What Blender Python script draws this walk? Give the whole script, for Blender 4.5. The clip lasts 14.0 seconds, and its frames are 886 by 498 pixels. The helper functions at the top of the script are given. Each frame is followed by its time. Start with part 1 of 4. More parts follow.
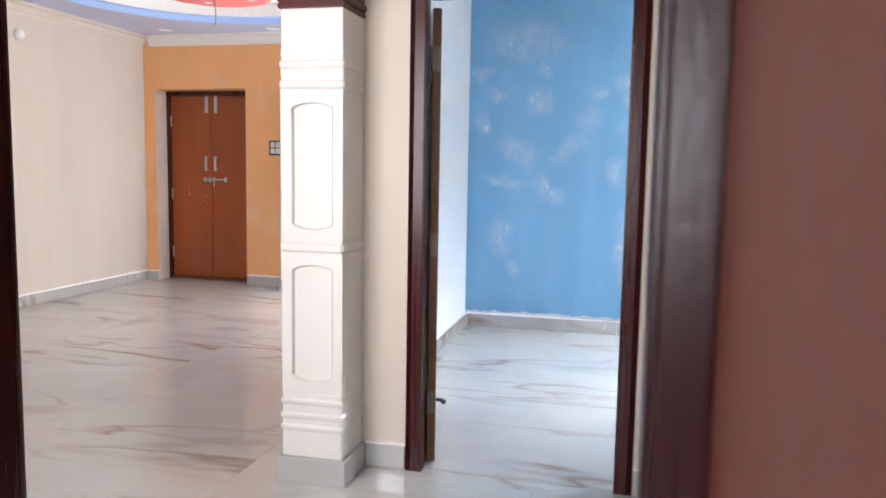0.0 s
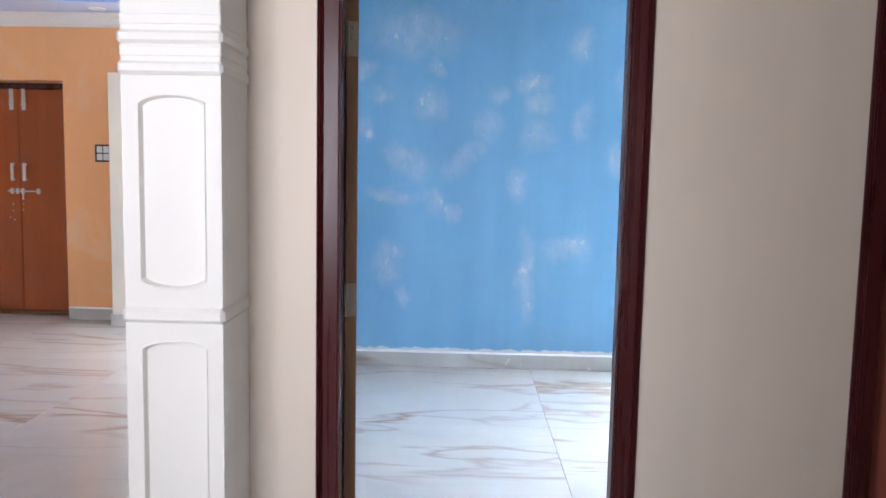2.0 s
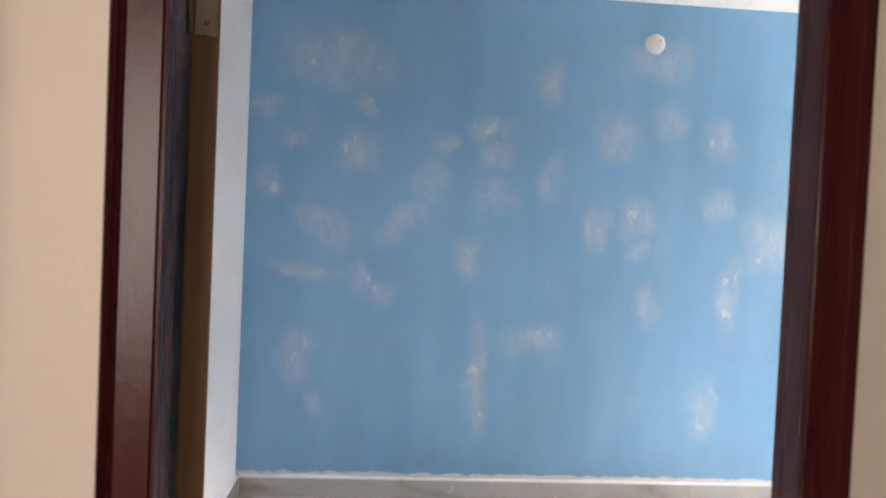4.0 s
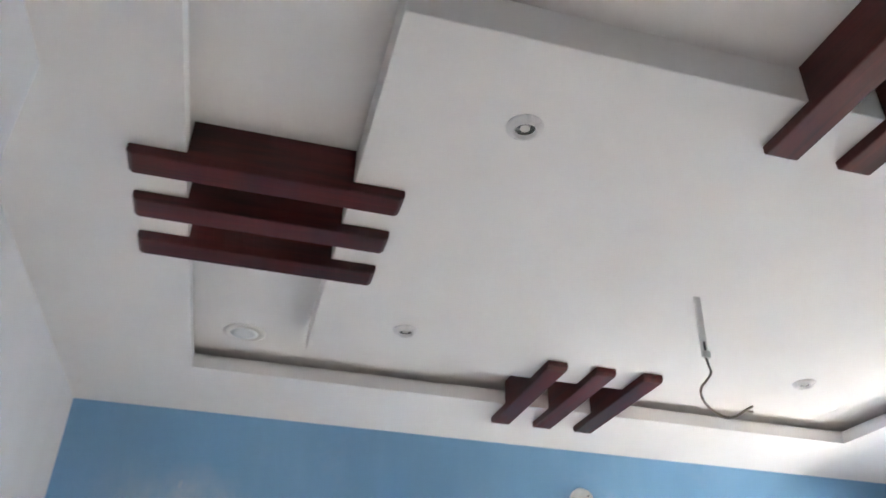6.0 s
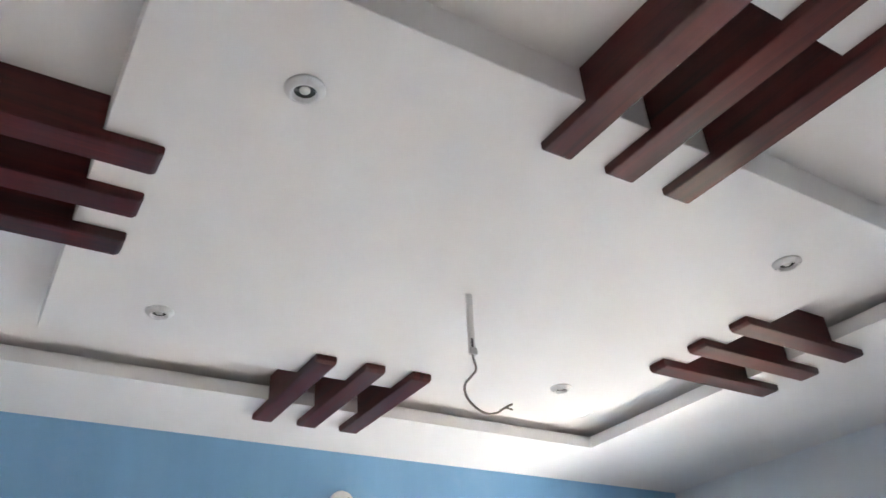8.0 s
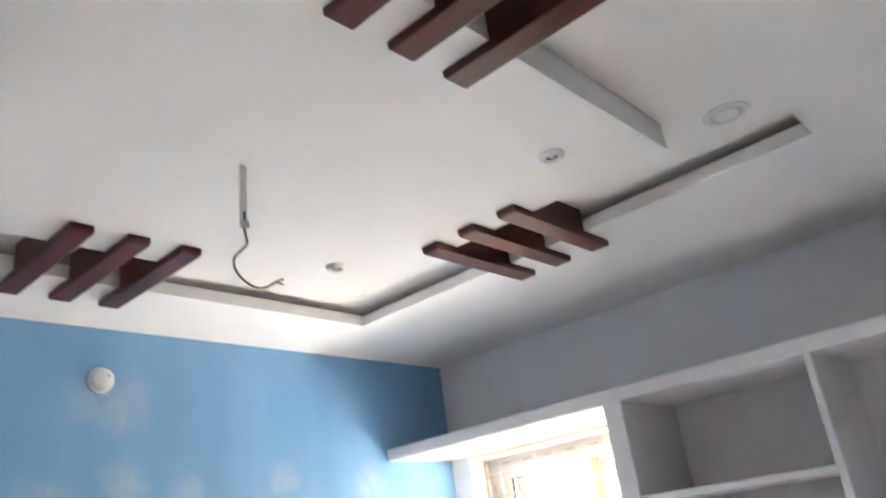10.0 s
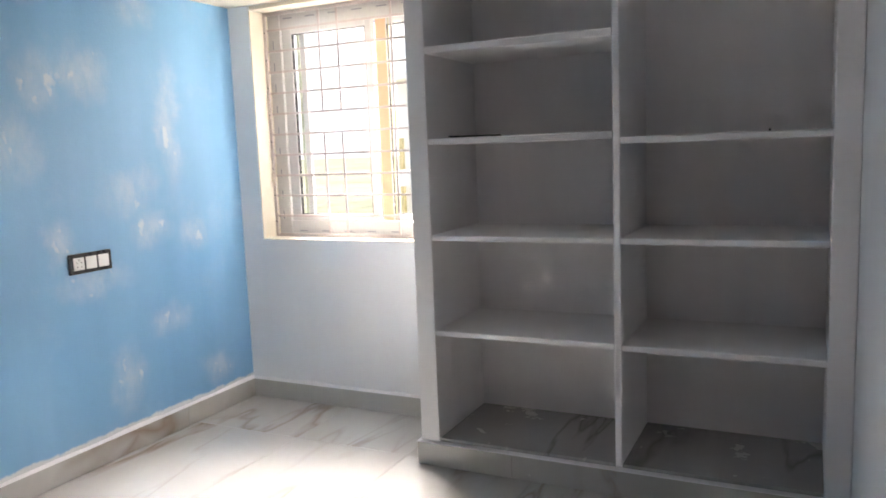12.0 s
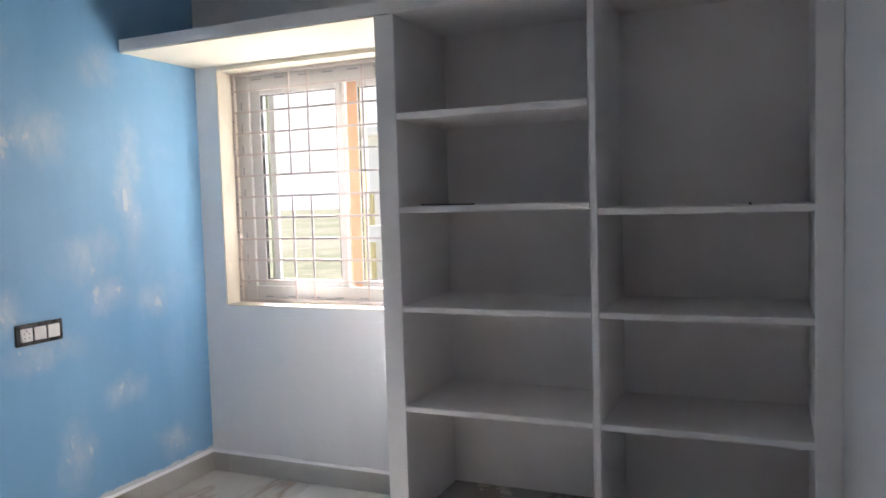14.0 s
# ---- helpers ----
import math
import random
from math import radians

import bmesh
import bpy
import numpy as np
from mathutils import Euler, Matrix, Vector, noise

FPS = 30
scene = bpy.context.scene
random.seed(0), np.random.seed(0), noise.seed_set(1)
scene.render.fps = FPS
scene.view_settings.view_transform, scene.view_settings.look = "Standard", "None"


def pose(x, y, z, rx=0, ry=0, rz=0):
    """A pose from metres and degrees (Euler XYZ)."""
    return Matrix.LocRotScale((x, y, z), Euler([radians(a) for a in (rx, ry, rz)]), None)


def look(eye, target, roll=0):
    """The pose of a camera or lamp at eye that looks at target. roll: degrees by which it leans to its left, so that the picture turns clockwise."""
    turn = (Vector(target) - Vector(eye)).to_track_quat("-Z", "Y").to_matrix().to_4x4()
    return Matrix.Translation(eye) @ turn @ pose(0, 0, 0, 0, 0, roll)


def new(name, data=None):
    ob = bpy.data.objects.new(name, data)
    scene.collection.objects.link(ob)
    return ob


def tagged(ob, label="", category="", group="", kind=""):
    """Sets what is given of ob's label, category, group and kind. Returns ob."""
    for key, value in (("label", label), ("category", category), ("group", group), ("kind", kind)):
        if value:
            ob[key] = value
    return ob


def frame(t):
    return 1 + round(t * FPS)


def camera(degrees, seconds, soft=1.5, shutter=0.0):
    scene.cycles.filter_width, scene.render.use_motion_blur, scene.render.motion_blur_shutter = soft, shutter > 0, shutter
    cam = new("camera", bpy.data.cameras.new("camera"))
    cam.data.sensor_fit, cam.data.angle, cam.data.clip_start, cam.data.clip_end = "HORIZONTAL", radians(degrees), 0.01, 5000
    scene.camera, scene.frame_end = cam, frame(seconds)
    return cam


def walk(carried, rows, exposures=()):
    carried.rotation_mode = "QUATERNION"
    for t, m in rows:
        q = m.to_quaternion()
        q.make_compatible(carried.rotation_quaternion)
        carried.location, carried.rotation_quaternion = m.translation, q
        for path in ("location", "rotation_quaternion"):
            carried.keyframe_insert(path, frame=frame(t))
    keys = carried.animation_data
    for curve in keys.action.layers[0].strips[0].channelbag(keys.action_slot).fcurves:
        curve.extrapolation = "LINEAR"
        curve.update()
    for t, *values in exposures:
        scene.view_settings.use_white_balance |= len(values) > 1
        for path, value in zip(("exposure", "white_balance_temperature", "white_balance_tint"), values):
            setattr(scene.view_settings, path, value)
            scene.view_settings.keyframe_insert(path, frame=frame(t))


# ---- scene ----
cam = camera(60.5, 14.0, shutter=0.4)
PATH = [
    (0, (0.295, 1.125, 1.267), (-0.167, 3.06, 1.06), 1.0),
    (0.5, (0.115, 1.296, 1.31), (-0.36, 3.232, 1.137), 0.4),
    (1, (-0.072, 1.456, 1.32), (-0.358, 3.426, 1.126), 0.3),
    (1.5, (-0.146, 1.663, 1.317), (-0.278, 3.649, 1.12), 0.4),
    (2, (-0.146, 1.964, 1.328), (-0.201, 3.954, 1.136), 1.1),
    (2.2, (-0.153, 2.049, 1.318), (-0.189, 4.039, 1.117), 1.4),
    (4.3, (-0.245, 3.354, 1.462), (-0.064, 5.345, 1.488), 2.9),
    (4.5, (-0.229, 3.441, 1.479), (-0.046, 5.428, 1.611), 3.4),
    (5, (-0.195, 3.67, 1.532), (0.029, 5.6, 2.006), 3.7),
    (5.5, (-0.202, 3.865, 1.611), (0.076, 5.664, 2.439), 3.7),
    (6, (-0.291, 4.068, 1.653), (0.138, 5.718, 2.699), 1.4),
    (6.5, (-0.276, 4.136, 1.661), (0.296, 5.709, 2.756), -0.7),
    (7, (-0.243, 4.16, 1.653), (0.473, 5.683, 2.733), -2.2),
    (7.5, (-0.221, 4.169, 1.653), (0.614, 5.64, 2.719), -2.9),
    (7.7, (-0.216, 4.167, 1.652), (0.657, 5.616, 2.719), -3.2),
    (10, (-0.17, 4.168, 1.632), (1.249, 5.366, 2.375), -8.0),
    (10.5, (-0.151, 4.213, 1.556), (1.422, 5.365, 2.002), -7.1),
    (11, (-0.104, 4.226, 1.478), (1.583, 5.292, 1.611), -5.5),
    (11.5, (-0.121, 4.284, 1.396), (1.637, 5.23, 1.276), -3.7),
    (12, (-0.083, 4.334, 1.334), (1.698, 5.207, 1.077), -2.2),
    (12.5, (-0.008, 4.383, 1.346), (1.8, 5.19, 1.065), -1.3),
    (13, (0.03, 4.389, 1.37), (1.868, 5.142, 1.131), -0.9),
    (13.5, (0.023, 4.408, 1.386), (1.872, 5.15, 1.21), -1.1),
    (14, (0.025, 4.394, 1.396), (1.853, 5.195, 1.273), -1.7),
]
walk(cam, [(t, look(eye, target, roll)) for t, eye, target, roll in PATH],
     [(0, 4.2, 5950, 14), (2.2, 4.0, 5600, 14), (4.3, 3.5, 7100, 20), (5.5, 3.45, 6850, 18), (7.0, 3.55, 6850, 18), (9.8, 3.45, 6900, 18), (10.5, 3.35, 7500, 20), (11.2, 3.08, 7600, 20), (11.6, 2.95, 7300, 19), (12.2, 2.5, 7050, 18), (14, 2.3, 6850, 18)])

# ---- light ----
world = bpy.data.worlds.new("sky")
scene.world = world
world.use_nodes = True
wn = world.node_tree.nodes
wl = world.node_tree.links
sky = wn.new("ShaderNodeTexSky")
sky.sky_type = "NISHITA"
sky.sun_disc = False
sky.sun_elevation = radians(57)
sky.sun_rotation = radians(0)
sky.air_density = 1.0
sky.dust_density = 1.0
wn["Background"].inputs["Strength"].default_value = 0.06
wl.new(sky.outputs["Color"], wn["Background"].inputs["Color"])

sun_data = bpy.data.lights.new("sun", "SUN")
sun_data.energy = 2.0
sun_data.angle = radians(0.5)
sun_data.color = (1.0, 0.94, 0.84)
sun = new("sun", sun_data)
sun.matrix_world = look((0.0, 5.2, 8.0), (0, 0, 0))


def window_lamp(name, place, target, w, h, watts, colour=(1, 0.98, 0.95)):
    data = bpy.data.lights.new(name, "AREA")
    data.shape = "RECTANGLE"
    data.size, data.size_y, data.energy, data.color = w, h, watts, colour
    ob = new(name, data)
    ob.matrix_world = look(place, target)
    return ob


# fill lamp for the pilaster, in an added, unseen passage window
window_lamp("hall_fill_lamp", (-1.2, 1.85, 1.5), (-1.2, 6, 1.35), 0.8, 1.15, 2.7, (1.0, 0.95, 0.885))
# fill lamp for the hall, in an added, unseen opening in its east wall
window_lamp("hall_fill_lamp_east", (-0.97, 7.89, 1.2), (-4.5, 6.8, 0.2), 0.9, 2.0, 4.8, (1.0, 0.95, 0.88))

# fill lamp for the passage, shining through an added, unseen bedroom window
window_lamp("bedroom_fill_lamp", (0.2, -1.985, 1.45), (0.0, 4, 1.35), 1.3, 1.2, 1.6, (1.0, 0.97, 0.92))

# unseen lamps stand in for sky and sunlit ground before the blue room's window
window_lamp("daylight_room", (5.3, 7.5, 3.4), (3.3, 6.45, 1.5), 2.8, 1.7, 325, (1.0, 0.985, 0.95))
window_lamp("ground_bounce_lamp", (4.7, 6.2, -0.1), (3.35, 6.45, 1.5), 2.2, 1.2, 18.0, (1.0, 0.97, 0.92))

# ---- materials ----


def nodes_of(name):
    m = bpy.data.materials.new(name)
    m.use_nodes = True
    nt = m.node_tree
    return m, nt.nodes, nt.links, nt.nodes["Principled BSDF"]


def value_node(nd, lk, op, a, b=None, clamp=False):
    n = nd.new("ShaderNodeMath")
    n.operation, n.use_clamp = op, clamp
    for i, v in enumerate((a, b)):
        if v is None:
            continue
        if isinstance(v, (int, float)):
            n.inputs[i].default_value = v
        else:
            lk.new(v, n.inputs[i])
    return n.outputs[0]


def mix_colour(nd, lk, fac, a, b, blend="MIX"):
    n = nd.new("ShaderNodeMix")
    n.data_type, n.blend_type = "RGBA", blend
    for sock, v in ((n.inputs[0], fac), (n.inputs[6], a), (n.inputs[7], b)):
        if isinstance(v, (int, float)):
            sock.default_value = v
        elif isinstance(v, tuple):
            sock.default_value = (*v, 1)
        else:
            lk.new(v, sock)
    return n.outputs[2]


def noise_node(nd, lk, coord, scale, detail=4.0, rough=0.55, distort=0.0):
    n = nd.new("ShaderNodeTexNoise")
    n.inputs["Scale"].default_value, n.inputs["Detail"].default_value = scale, detail
    n.inputs["Roughness"].default_value, n.inputs["Distortion"].default_value = rough, distort
    lk.new(coord, n.inputs["Vector"])
    return n.outputs["Fac"]


def ramp(nd, lk, fac, stops):
    n = nd.new("ShaderNodeValToRGB")
    el = n.color_ramp.elements
    while len(el) < len(stops):
        el.new(0.5)
    for e, (p, v) in zip(el, stops):
        e.position = p
        e.color = (v, v, v, 1) if isinstance(v, (int, float)) else (*v, 1)
    lk.new(fac, n.inputs["Fac"])
    return n.outputs["Color"]


def mapped(nd, lk, scale=(1, 1, 1), rot=(0, 0, 0), out="Object"):
    tc = nd.new("ShaderNodeTexCoord")
    mp = nd.new("ShaderNodeMapping")
    mp.inputs["Scale"].default_value = scale
    mp.inputs["Rotation"].default_value = rot
    lk.new(tc.outputs[out], mp.inputs["Vector"])
    return mp.outputs["Vector"]


def bump(nd, lk, bsdf, height, strength, distance):
    b = nd.new("ShaderNodeBump")
    b.inputs["Strength"].default_value, b.inputs["Distance"].default_value = strength, distance
    lk.new(height, b.inputs["Height"])
    lk.new(b.outputs["Normal"], bsdf.inputs["Normal"])


def paint(name, base, rough=0.6, vary=0.06, relief=0.25, streak=0.5, stain=None):
    """Rolled wall paint: broad unevenness, faint vertical roller bands, fine grain."""
    m, nd, lk, bs = nodes_of(name)
    co = mapped(nd, lk)
    band = mapped(nd, lk, (7, 7, 0.35))
    big = noise_node(nd, lk, co, 1.3, 4)
    rolled = noise_node(nd, lk, band, 1.0, 2)
    fine = noise_node(nd, lk, co, 120, 3)
    v = value_node(nd, lk, "ADD", big, value_node(nd, lk, "MULTIPLY", rolled, streak))
    v = value_node(nd, lk, "MULTIPLY", v, 1.0 / (1 + streak))
    dark = tuple(c * (1 - vary) for c in base)
    light = tuple(min(1, c * (1 + vary)) for c in base)
    col = mix_colour(nd, lk, ramp(nd, lk, v, ((0.3, 0.0), (0.7, 1.0))), dark, light)
    if stain:
        s = ramp(nd, lk, noise_node(nd, lk, co, 2.4, 6, 0.65, 0.6), ((0.54, 0.0), (0.72, 1.0)))
        col = mix_colour(nd, lk, value_node(nd, lk, "MULTIPLY", s, 0.6), col, stain)
    lk.new(col, bs.inputs["Base Color"])
    bs.inputs["Roughness"].default_value = rough
    bump(nd, lk, bs, value_node(nd, lk, "ADD", value_node(nd, lk, "MULTIPLY", fine, 0.35), big), relief, 0.004)
    return m


# sanded patches: x, z, half width, half height in centimetres and lean in degrees
PATCHES = ((-49, 228, 34, 19, -8), (-85, 201, 12, 7, 10), (-36, 204, 7, 7, 0), (-73, 186, 11, 6, -12), (-38, 180, 13, 13, 0), (6, 188, 10, 8, 15),
           (29, 196, 13, 9, 0), (34, 183, 11, 8, 0), (35, 163, 13, 12, -20), (1, 167, 10, 12, 30), (-16, 145, 20, 9, 38), (-54, 142, 20, 10, -20))
PATCHES_B = ((-83, 162, 8, 11, 0), (-66, 120, 22, 6, -4), (-36, 116, 8, 13, 30), (-24, 108, 8, 7, 30), (20, 129, 9, 14, 0), (-66, 72, 10, 18, 0),
             (-57, 50, 6, 8, 0), (63, 169, 9, 13, 0), (63, 221, 9, 15, 0), (97, 197, 14, 15, 20), (125, 204, 11, 14, -15), (156, 195, 12, 14, 25))
PATCHES_C = ((111, 152, 11, 14, 0), (112, 134, 10, 9, 0), (119, 238, 19, 14, 0), (156, 162, 10, 9, 0), (200, 206, 11, 9, 20), (202, 168, 12, 15, 0),
             (184, 143, 18, 20, 0), (55, 85, 18, 12, 0), (164, 112, 8, 26, 0), (28, 64, 8, 34, 0), (270, 152, 8, 34, 0), (244, 121, 18, 11, 10))
PATCHES_D = ((255, 103, 12, 10, 0), (280, 98, 12, 10, 0), (262, 57, 14, 10, 0), (292, 26, 13, 10, 0), (233, 36, 11, 17, 0), (222, 80, 22, 9, 0),
             (88, 147, 10, 16, 0), (118, 105, 9, 14, 0), (152, 51, 10, 18, 0), (254, 205, 12, 12, 0), (222, 172, 16, 14, 0), (206, 98, 8, 14, 0))


def blue_paint():
    """Blue wall paint with sanded putty patches left by the painters."""
    m, nd, lk, bs = nodes_of("blue wall paint")
    tc = nd.new("ShaderNodeTexCoord")
    co = tc.outputs["Object"]
    base = ramp(nd, lk, noise_node(nd, lk, mapped(nd, lk, (5, 5, 0.5)), 1.0, 3),
                ((0.25, (0.170, 0.390, 0.630)), (0.75, (0.210, 0.445, 0.690))))
    warp = nd.new("ShaderNodeTexNoise")
    warp.inputs["Scale"].default_value, warp.inputs["Detail"].default_value, warp.inputs["Roughness"].default_value = 4.5, 6.0, 0.62
    lk.new(co, warp.inputs["Vector"])
    moved = nd.new("ShaderNodeVectorMath")
    moved.operation = "MULTIPLY_ADD"
    lk.new(warp.outputs["Color"], moved.inputs[0])
    moved.inputs[1].default_value = (0.24, 0, 0.24)
    lk.new(co, moved.inputs[2])
    total = None
    for x, z, w, h, lean in PATCHES + PATCHES_B + PATCHES_C + PATCHES_D:
        place = moved.outputs[0]
        if total is not None:
            link = nd.new("ShaderNodeVectorMath")
            link.operation = "MULTIPLY_ADD"
            lk.new(total, link.inputs[0])
            link.inputs[1].default_value = (1e-7, 0, 0)
            lk.new(place, link.inputs[2])
            place = link.outputs[0]
        mp = nd.new("ShaderNodeMapping")
        mp.vector_type = "TEXTURE"
        mp.inputs["Location"].default_value = (x / 100 + 0.12, 0, z / 100 + 0.12)
        mp.inputs["Rotation"].default_value = (0, -radians(lean), 0)
        mp.inputs["Scale"].default_value = (w / 100, 1000, h / 100)
        lk.new(place, mp.inputs["Vector"])
        ln = nd.new("ShaderNodeVectorMath")
        ln.operation = "LENGTH"
        lk.new(mp.outputs["Vector"], ln.inputs[0])
        mr = nd.new("ShaderNodeMapRange")
        mr.interpolation_type = "SMOOTHSTEP"
        mr.inputs["From Min"].default_value, mr.inputs["From Max"].default_value = 1.25, 0.1
        lk.new(ln.outputs["Value"], mr.inputs["Value"])
        total = mr.outputs[0] if total is None else value_node(nd, lk, "MAXIMUM", total, mr.outputs[0])
    grit = ramp(nd, lk, noise_node(nd, lk, mapped(nd, lk, (13, 13, 7), (0, 0.5, 0)), 1.0, 4, 0.6), ((0.30, 0.2), (0.66, 1.0)))
    dab = ramp(nd, lk, noise_node(nd, lk, mapped(nd, lk, (17, 17, 11)), 1.0, 2, 0.5), ((0.585, 0.0), (0.69, 0.70)))
    near = ramp(nd, lk, total, ((0.35, 0.0), (0.75, 1.0)))
    mask = value_node(nd, lk, "MULTIPLY", value_node(nd, lk, "MULTIPLY", total, grit), 0.46)
    mask = value_node(nd, lk, "MAXIMUM", mask, value_node(nd, lk, "MULTIPLY", dab, near))
    faint = ramp(nd, lk, noise_node(nd, lk, co, 2.6, 6, 0.7), ((0.57, 0.0), (0.8, 0.32)))
    mask = value_node(nd, lk, "MAXIMUM", mask, value_node(nd, lk, "MULTIPLY", faint, 0.45))
    # unpainted rim over the skirting
    sep = nd.new("ShaderNodeSeparateXYZ")
    lk.new(co, sep.inputs[0])
    edge = value_node(nd, lk, "ADD", sep.outputs["Z"], value_node(nd, lk, "MULTIPLY", noise_node(nd, lk, co, 14, 4), 0.05))
    rim = ramp(nd, lk, edge, ((0.152, 1.0), (0.162, 0.0)))
    mask = value_node(nd, lk, "MAXIMUM", mask, rim)
    col = mix_colour(nd, lk, mask, base, (0.66, 0.69, 0.70))
    lk.new(col, bs.inputs["Base Color"])
    lk.new(ramp(nd, lk, mask, ((0.0, 0.42), (1.0, 0.75))), bs.inputs["Roughness"])
    bump(nd, lk, bs, value_node(nd, lk, "ADD", noise_node(nd, lk, co, 90, 3), value_node(nd, lk, "MULTIPLY", mask, 0.6)), 0.2, 0.003)
    return m


def marble(name, tint, rough, veins=(0.33, 0.265, 0.205)):
    """Polished vitrified tile printed as white marble with brown-grey veins; every tile has its own stretch of the print."""
    m, nd, lk, bs = nodes_of(name)
    tc = nd.new("ShaderNodeTexCoord")
    info = nd.new("ShaderNodeObjectInfo")
    shift = nd.new("ShaderNodeVectorMath")
    shift.operation = "MULTIPLY_ADD"
    lk.new(info.outputs["Random"], shift.inputs[0])
    shift.inputs[1].default_value = (37.0, 91.0, 13.0)
    lk.new(tc.outputs["Object"], shift.inputs[2])

    def vein(scale, rot, freq, width, distort, amount):
        mp = nd.new("ShaderNodeMapping")
        mp.inputs["Scale"].default_value = scale
        mp.inputs["Rotation"].default_value = (0, 0, rot)
        lk.new(shift.outputs[0], mp.inputs["Vector"])
        n = noise_node(nd, lk, mp.outputs["Vector"], freq, 5, 0.5, distort)
        ridge = value_node(nd, lk, "ABSOLUTE", value_node(nd, lk, "SUBTRACT", n, 0.5))
        line = ramp(nd, lk, ridge, ((0.0, 1.0), (width * 0.35, 0.55), (width, 0.0)))
        gate = ramp(nd, lk, noise_node(nd, lk, mp.outputs["Vector"], freq * 0.9 + 0.25, 2), ((0.43, 0.0), (0.60, amount)))
        return value_node(nd, lk, "MULTIPLY", line, gate)

    v = value_node(nd, lk, "MAXIMUM", vein((0.42, 1.9, 1), 0.62, 0.62, 0.020, 0.35, 0.95), vein((0.45, 2.0, 1), -0.45, 0.75, 0.013, 0.3, 0.70))
    cloud = ramp(nd, lk, noise_node(nd, lk, shift.outputs[0], 1.6, 5, 0.6, 0.8), ((0.35, 0.0), (0.72, 1.0)))
    col = mix_colour(nd, lk, cloud, tint, tuple(c * 0.90 for c in tint))
    col = mix_colour(nd, lk, v, col, veins)
    lk.new(col, bs.inputs["Base Color"])
    smear = noise_node(nd, lk, shift.outputs[0], 5, 5, 0.65)
    lk.new(ramp(nd, lk, smear, ((0.3, rough * 0.7), (0.75, rough * 1.9))), bs.inputs["Roughness"])
    bs.inputs["IOR"].default_value = 2.0
    return m


def wood(name, dark, light, rough=0.3, axis=0, freq=1.0, coat=0.0, lumps=0.0):
    m, nd, lk, bs = nodes_of(name)
    sc = [26 * freq, 26 * freq, 26 * freq]
    sc[axis] = 1.6 * freq
    co = mapped(nd, lk, tuple(sc))
    grain = noise_node(nd, lk, co, 1.0, 6, 0.6, 0.7)
    wide = noise_node(nd, lk, mapped(nd, lk, (2, 2, 2)), 1.4, 3)
    f = value_node(nd, lk, "ADD", value_node(nd, lk, "MULTIPLY", grain, 0.7), value_node(nd, lk, "MULTIPLY", wide, 0.3))
    lk.new(mix_colour(nd, lk, ramp(nd, lk, f, ((0.35, 0.0), (0.68, 1.0))), dark, light), bs.inputs["Base Color"])
    lk.new(ramp(nd, lk, grain, ((0.3, rough), (0.8, rough * 1.5))), bs.inputs["Roughness"])
    bs.inputs["Coat Weight"].default_value = coat
    bs.inputs["Specular IOR Level"].default_value = 0.35
    bs.inputs["Coat Roughness"].default_value = 0.12
    if lumps:
        # brush-laid lacquer with runs and pimples
        blob = noise_node(nd, lk, mapped(nd, lk, (85, 85, 50)), 1.0, 3, 0.55, 0.4)
        grain = value_node(nd, lk, "ADD", value_node(nd, lk, "MULTIPLY", grain, 0.4), value_node(nd, lk, "MULTIPLY", blob, lumps))
    bump(nd, lk, bs, grain, 0.22, 0.002)
    return m


def plain(name, base, rough=0.4, metal=0.0, vary=0.08):
    m, nd, lk, bs = nodes_of(name)
    n = noise_node(nd, lk, mapped(nd, lk), 35, 4)
    lk.new(mix_colour(nd, lk, n, tuple(c * (1 - vary) for c in base), tuple(min(1, c * (1 + vary)) for c in base)), bs.inputs["Base Color"])
    lk.new(ramp(nd, lk, n, ((0.3, rough * 0.8), (0.7, min(1, rough * 1.25)))), bs.inputs["Roughness"])
    bs.inputs["Metallic"].default_value = metal
    return m


BLUE = blue_paint()
PALE = paint("pale blue white wall paint", (0.83, 0.85, 0.875), 0.6, 0.04)
SHELFPAINT = paint("white shelf paint", (0.865, 0.865, 0.885), 0.6, 0.05, 0.5)
CEIL = paint("white ceiling paint", (0.86, 0.855, 0.845), 0.75, 0.02, 0.12)
BEIGE = paint("beige wall paint", (0.70, 0.60, 0.495), 0.6, 0.05, 0.3, 0.9)
CREAM = paint("cream wall paint", (0.62, 0.555, 0.475), 0.85, 0.05, 0.3, 0.9)
IVORY = paint("ivory plaster", (0.80, 0.77, 0.72), 0.55, 0.03, 0.35)
ORANGE = paint("orange wall paint", (0.90, 0.47, 0.20), 0.45, 0.06, 0.3, 0.5, (0.84, 0.62, 0.42))
LAVENDER = paint("lavender ceiling paint", (0.50, 0.53, 0.68), 0.6, 0.03, 0.1)
SKYBLUE = paint("light blue band paint", (0.42, 0.58, 0.88), 0.6, 0.03, 0.1)
PINK = paint("coral pink paint", (0.86, 0.24, 0.24), 0.5, 0.03, 0.1)
HALLCREAM = paint("cream shelf paint", (0.72, 0.68, 0.58), 0.6, 0.03, 0.2)
REVEAL = paint("cream reveal paint", (0.70, 0.65, 0.55), 0.6, 0.03, 0.2)
TILE = marble("polished marble print floor tile", (0.57, 0.56, 0.535), 0.022)
SKIRT = marble("polished marble print skirting tile", (0.52, 0.515, 0.49), 0.16)
SHELFTILE = marble("grey marble print shelf tile", (0.40, 0.41, 0.40), 0.18, (0.15, 0.14, 0.13))
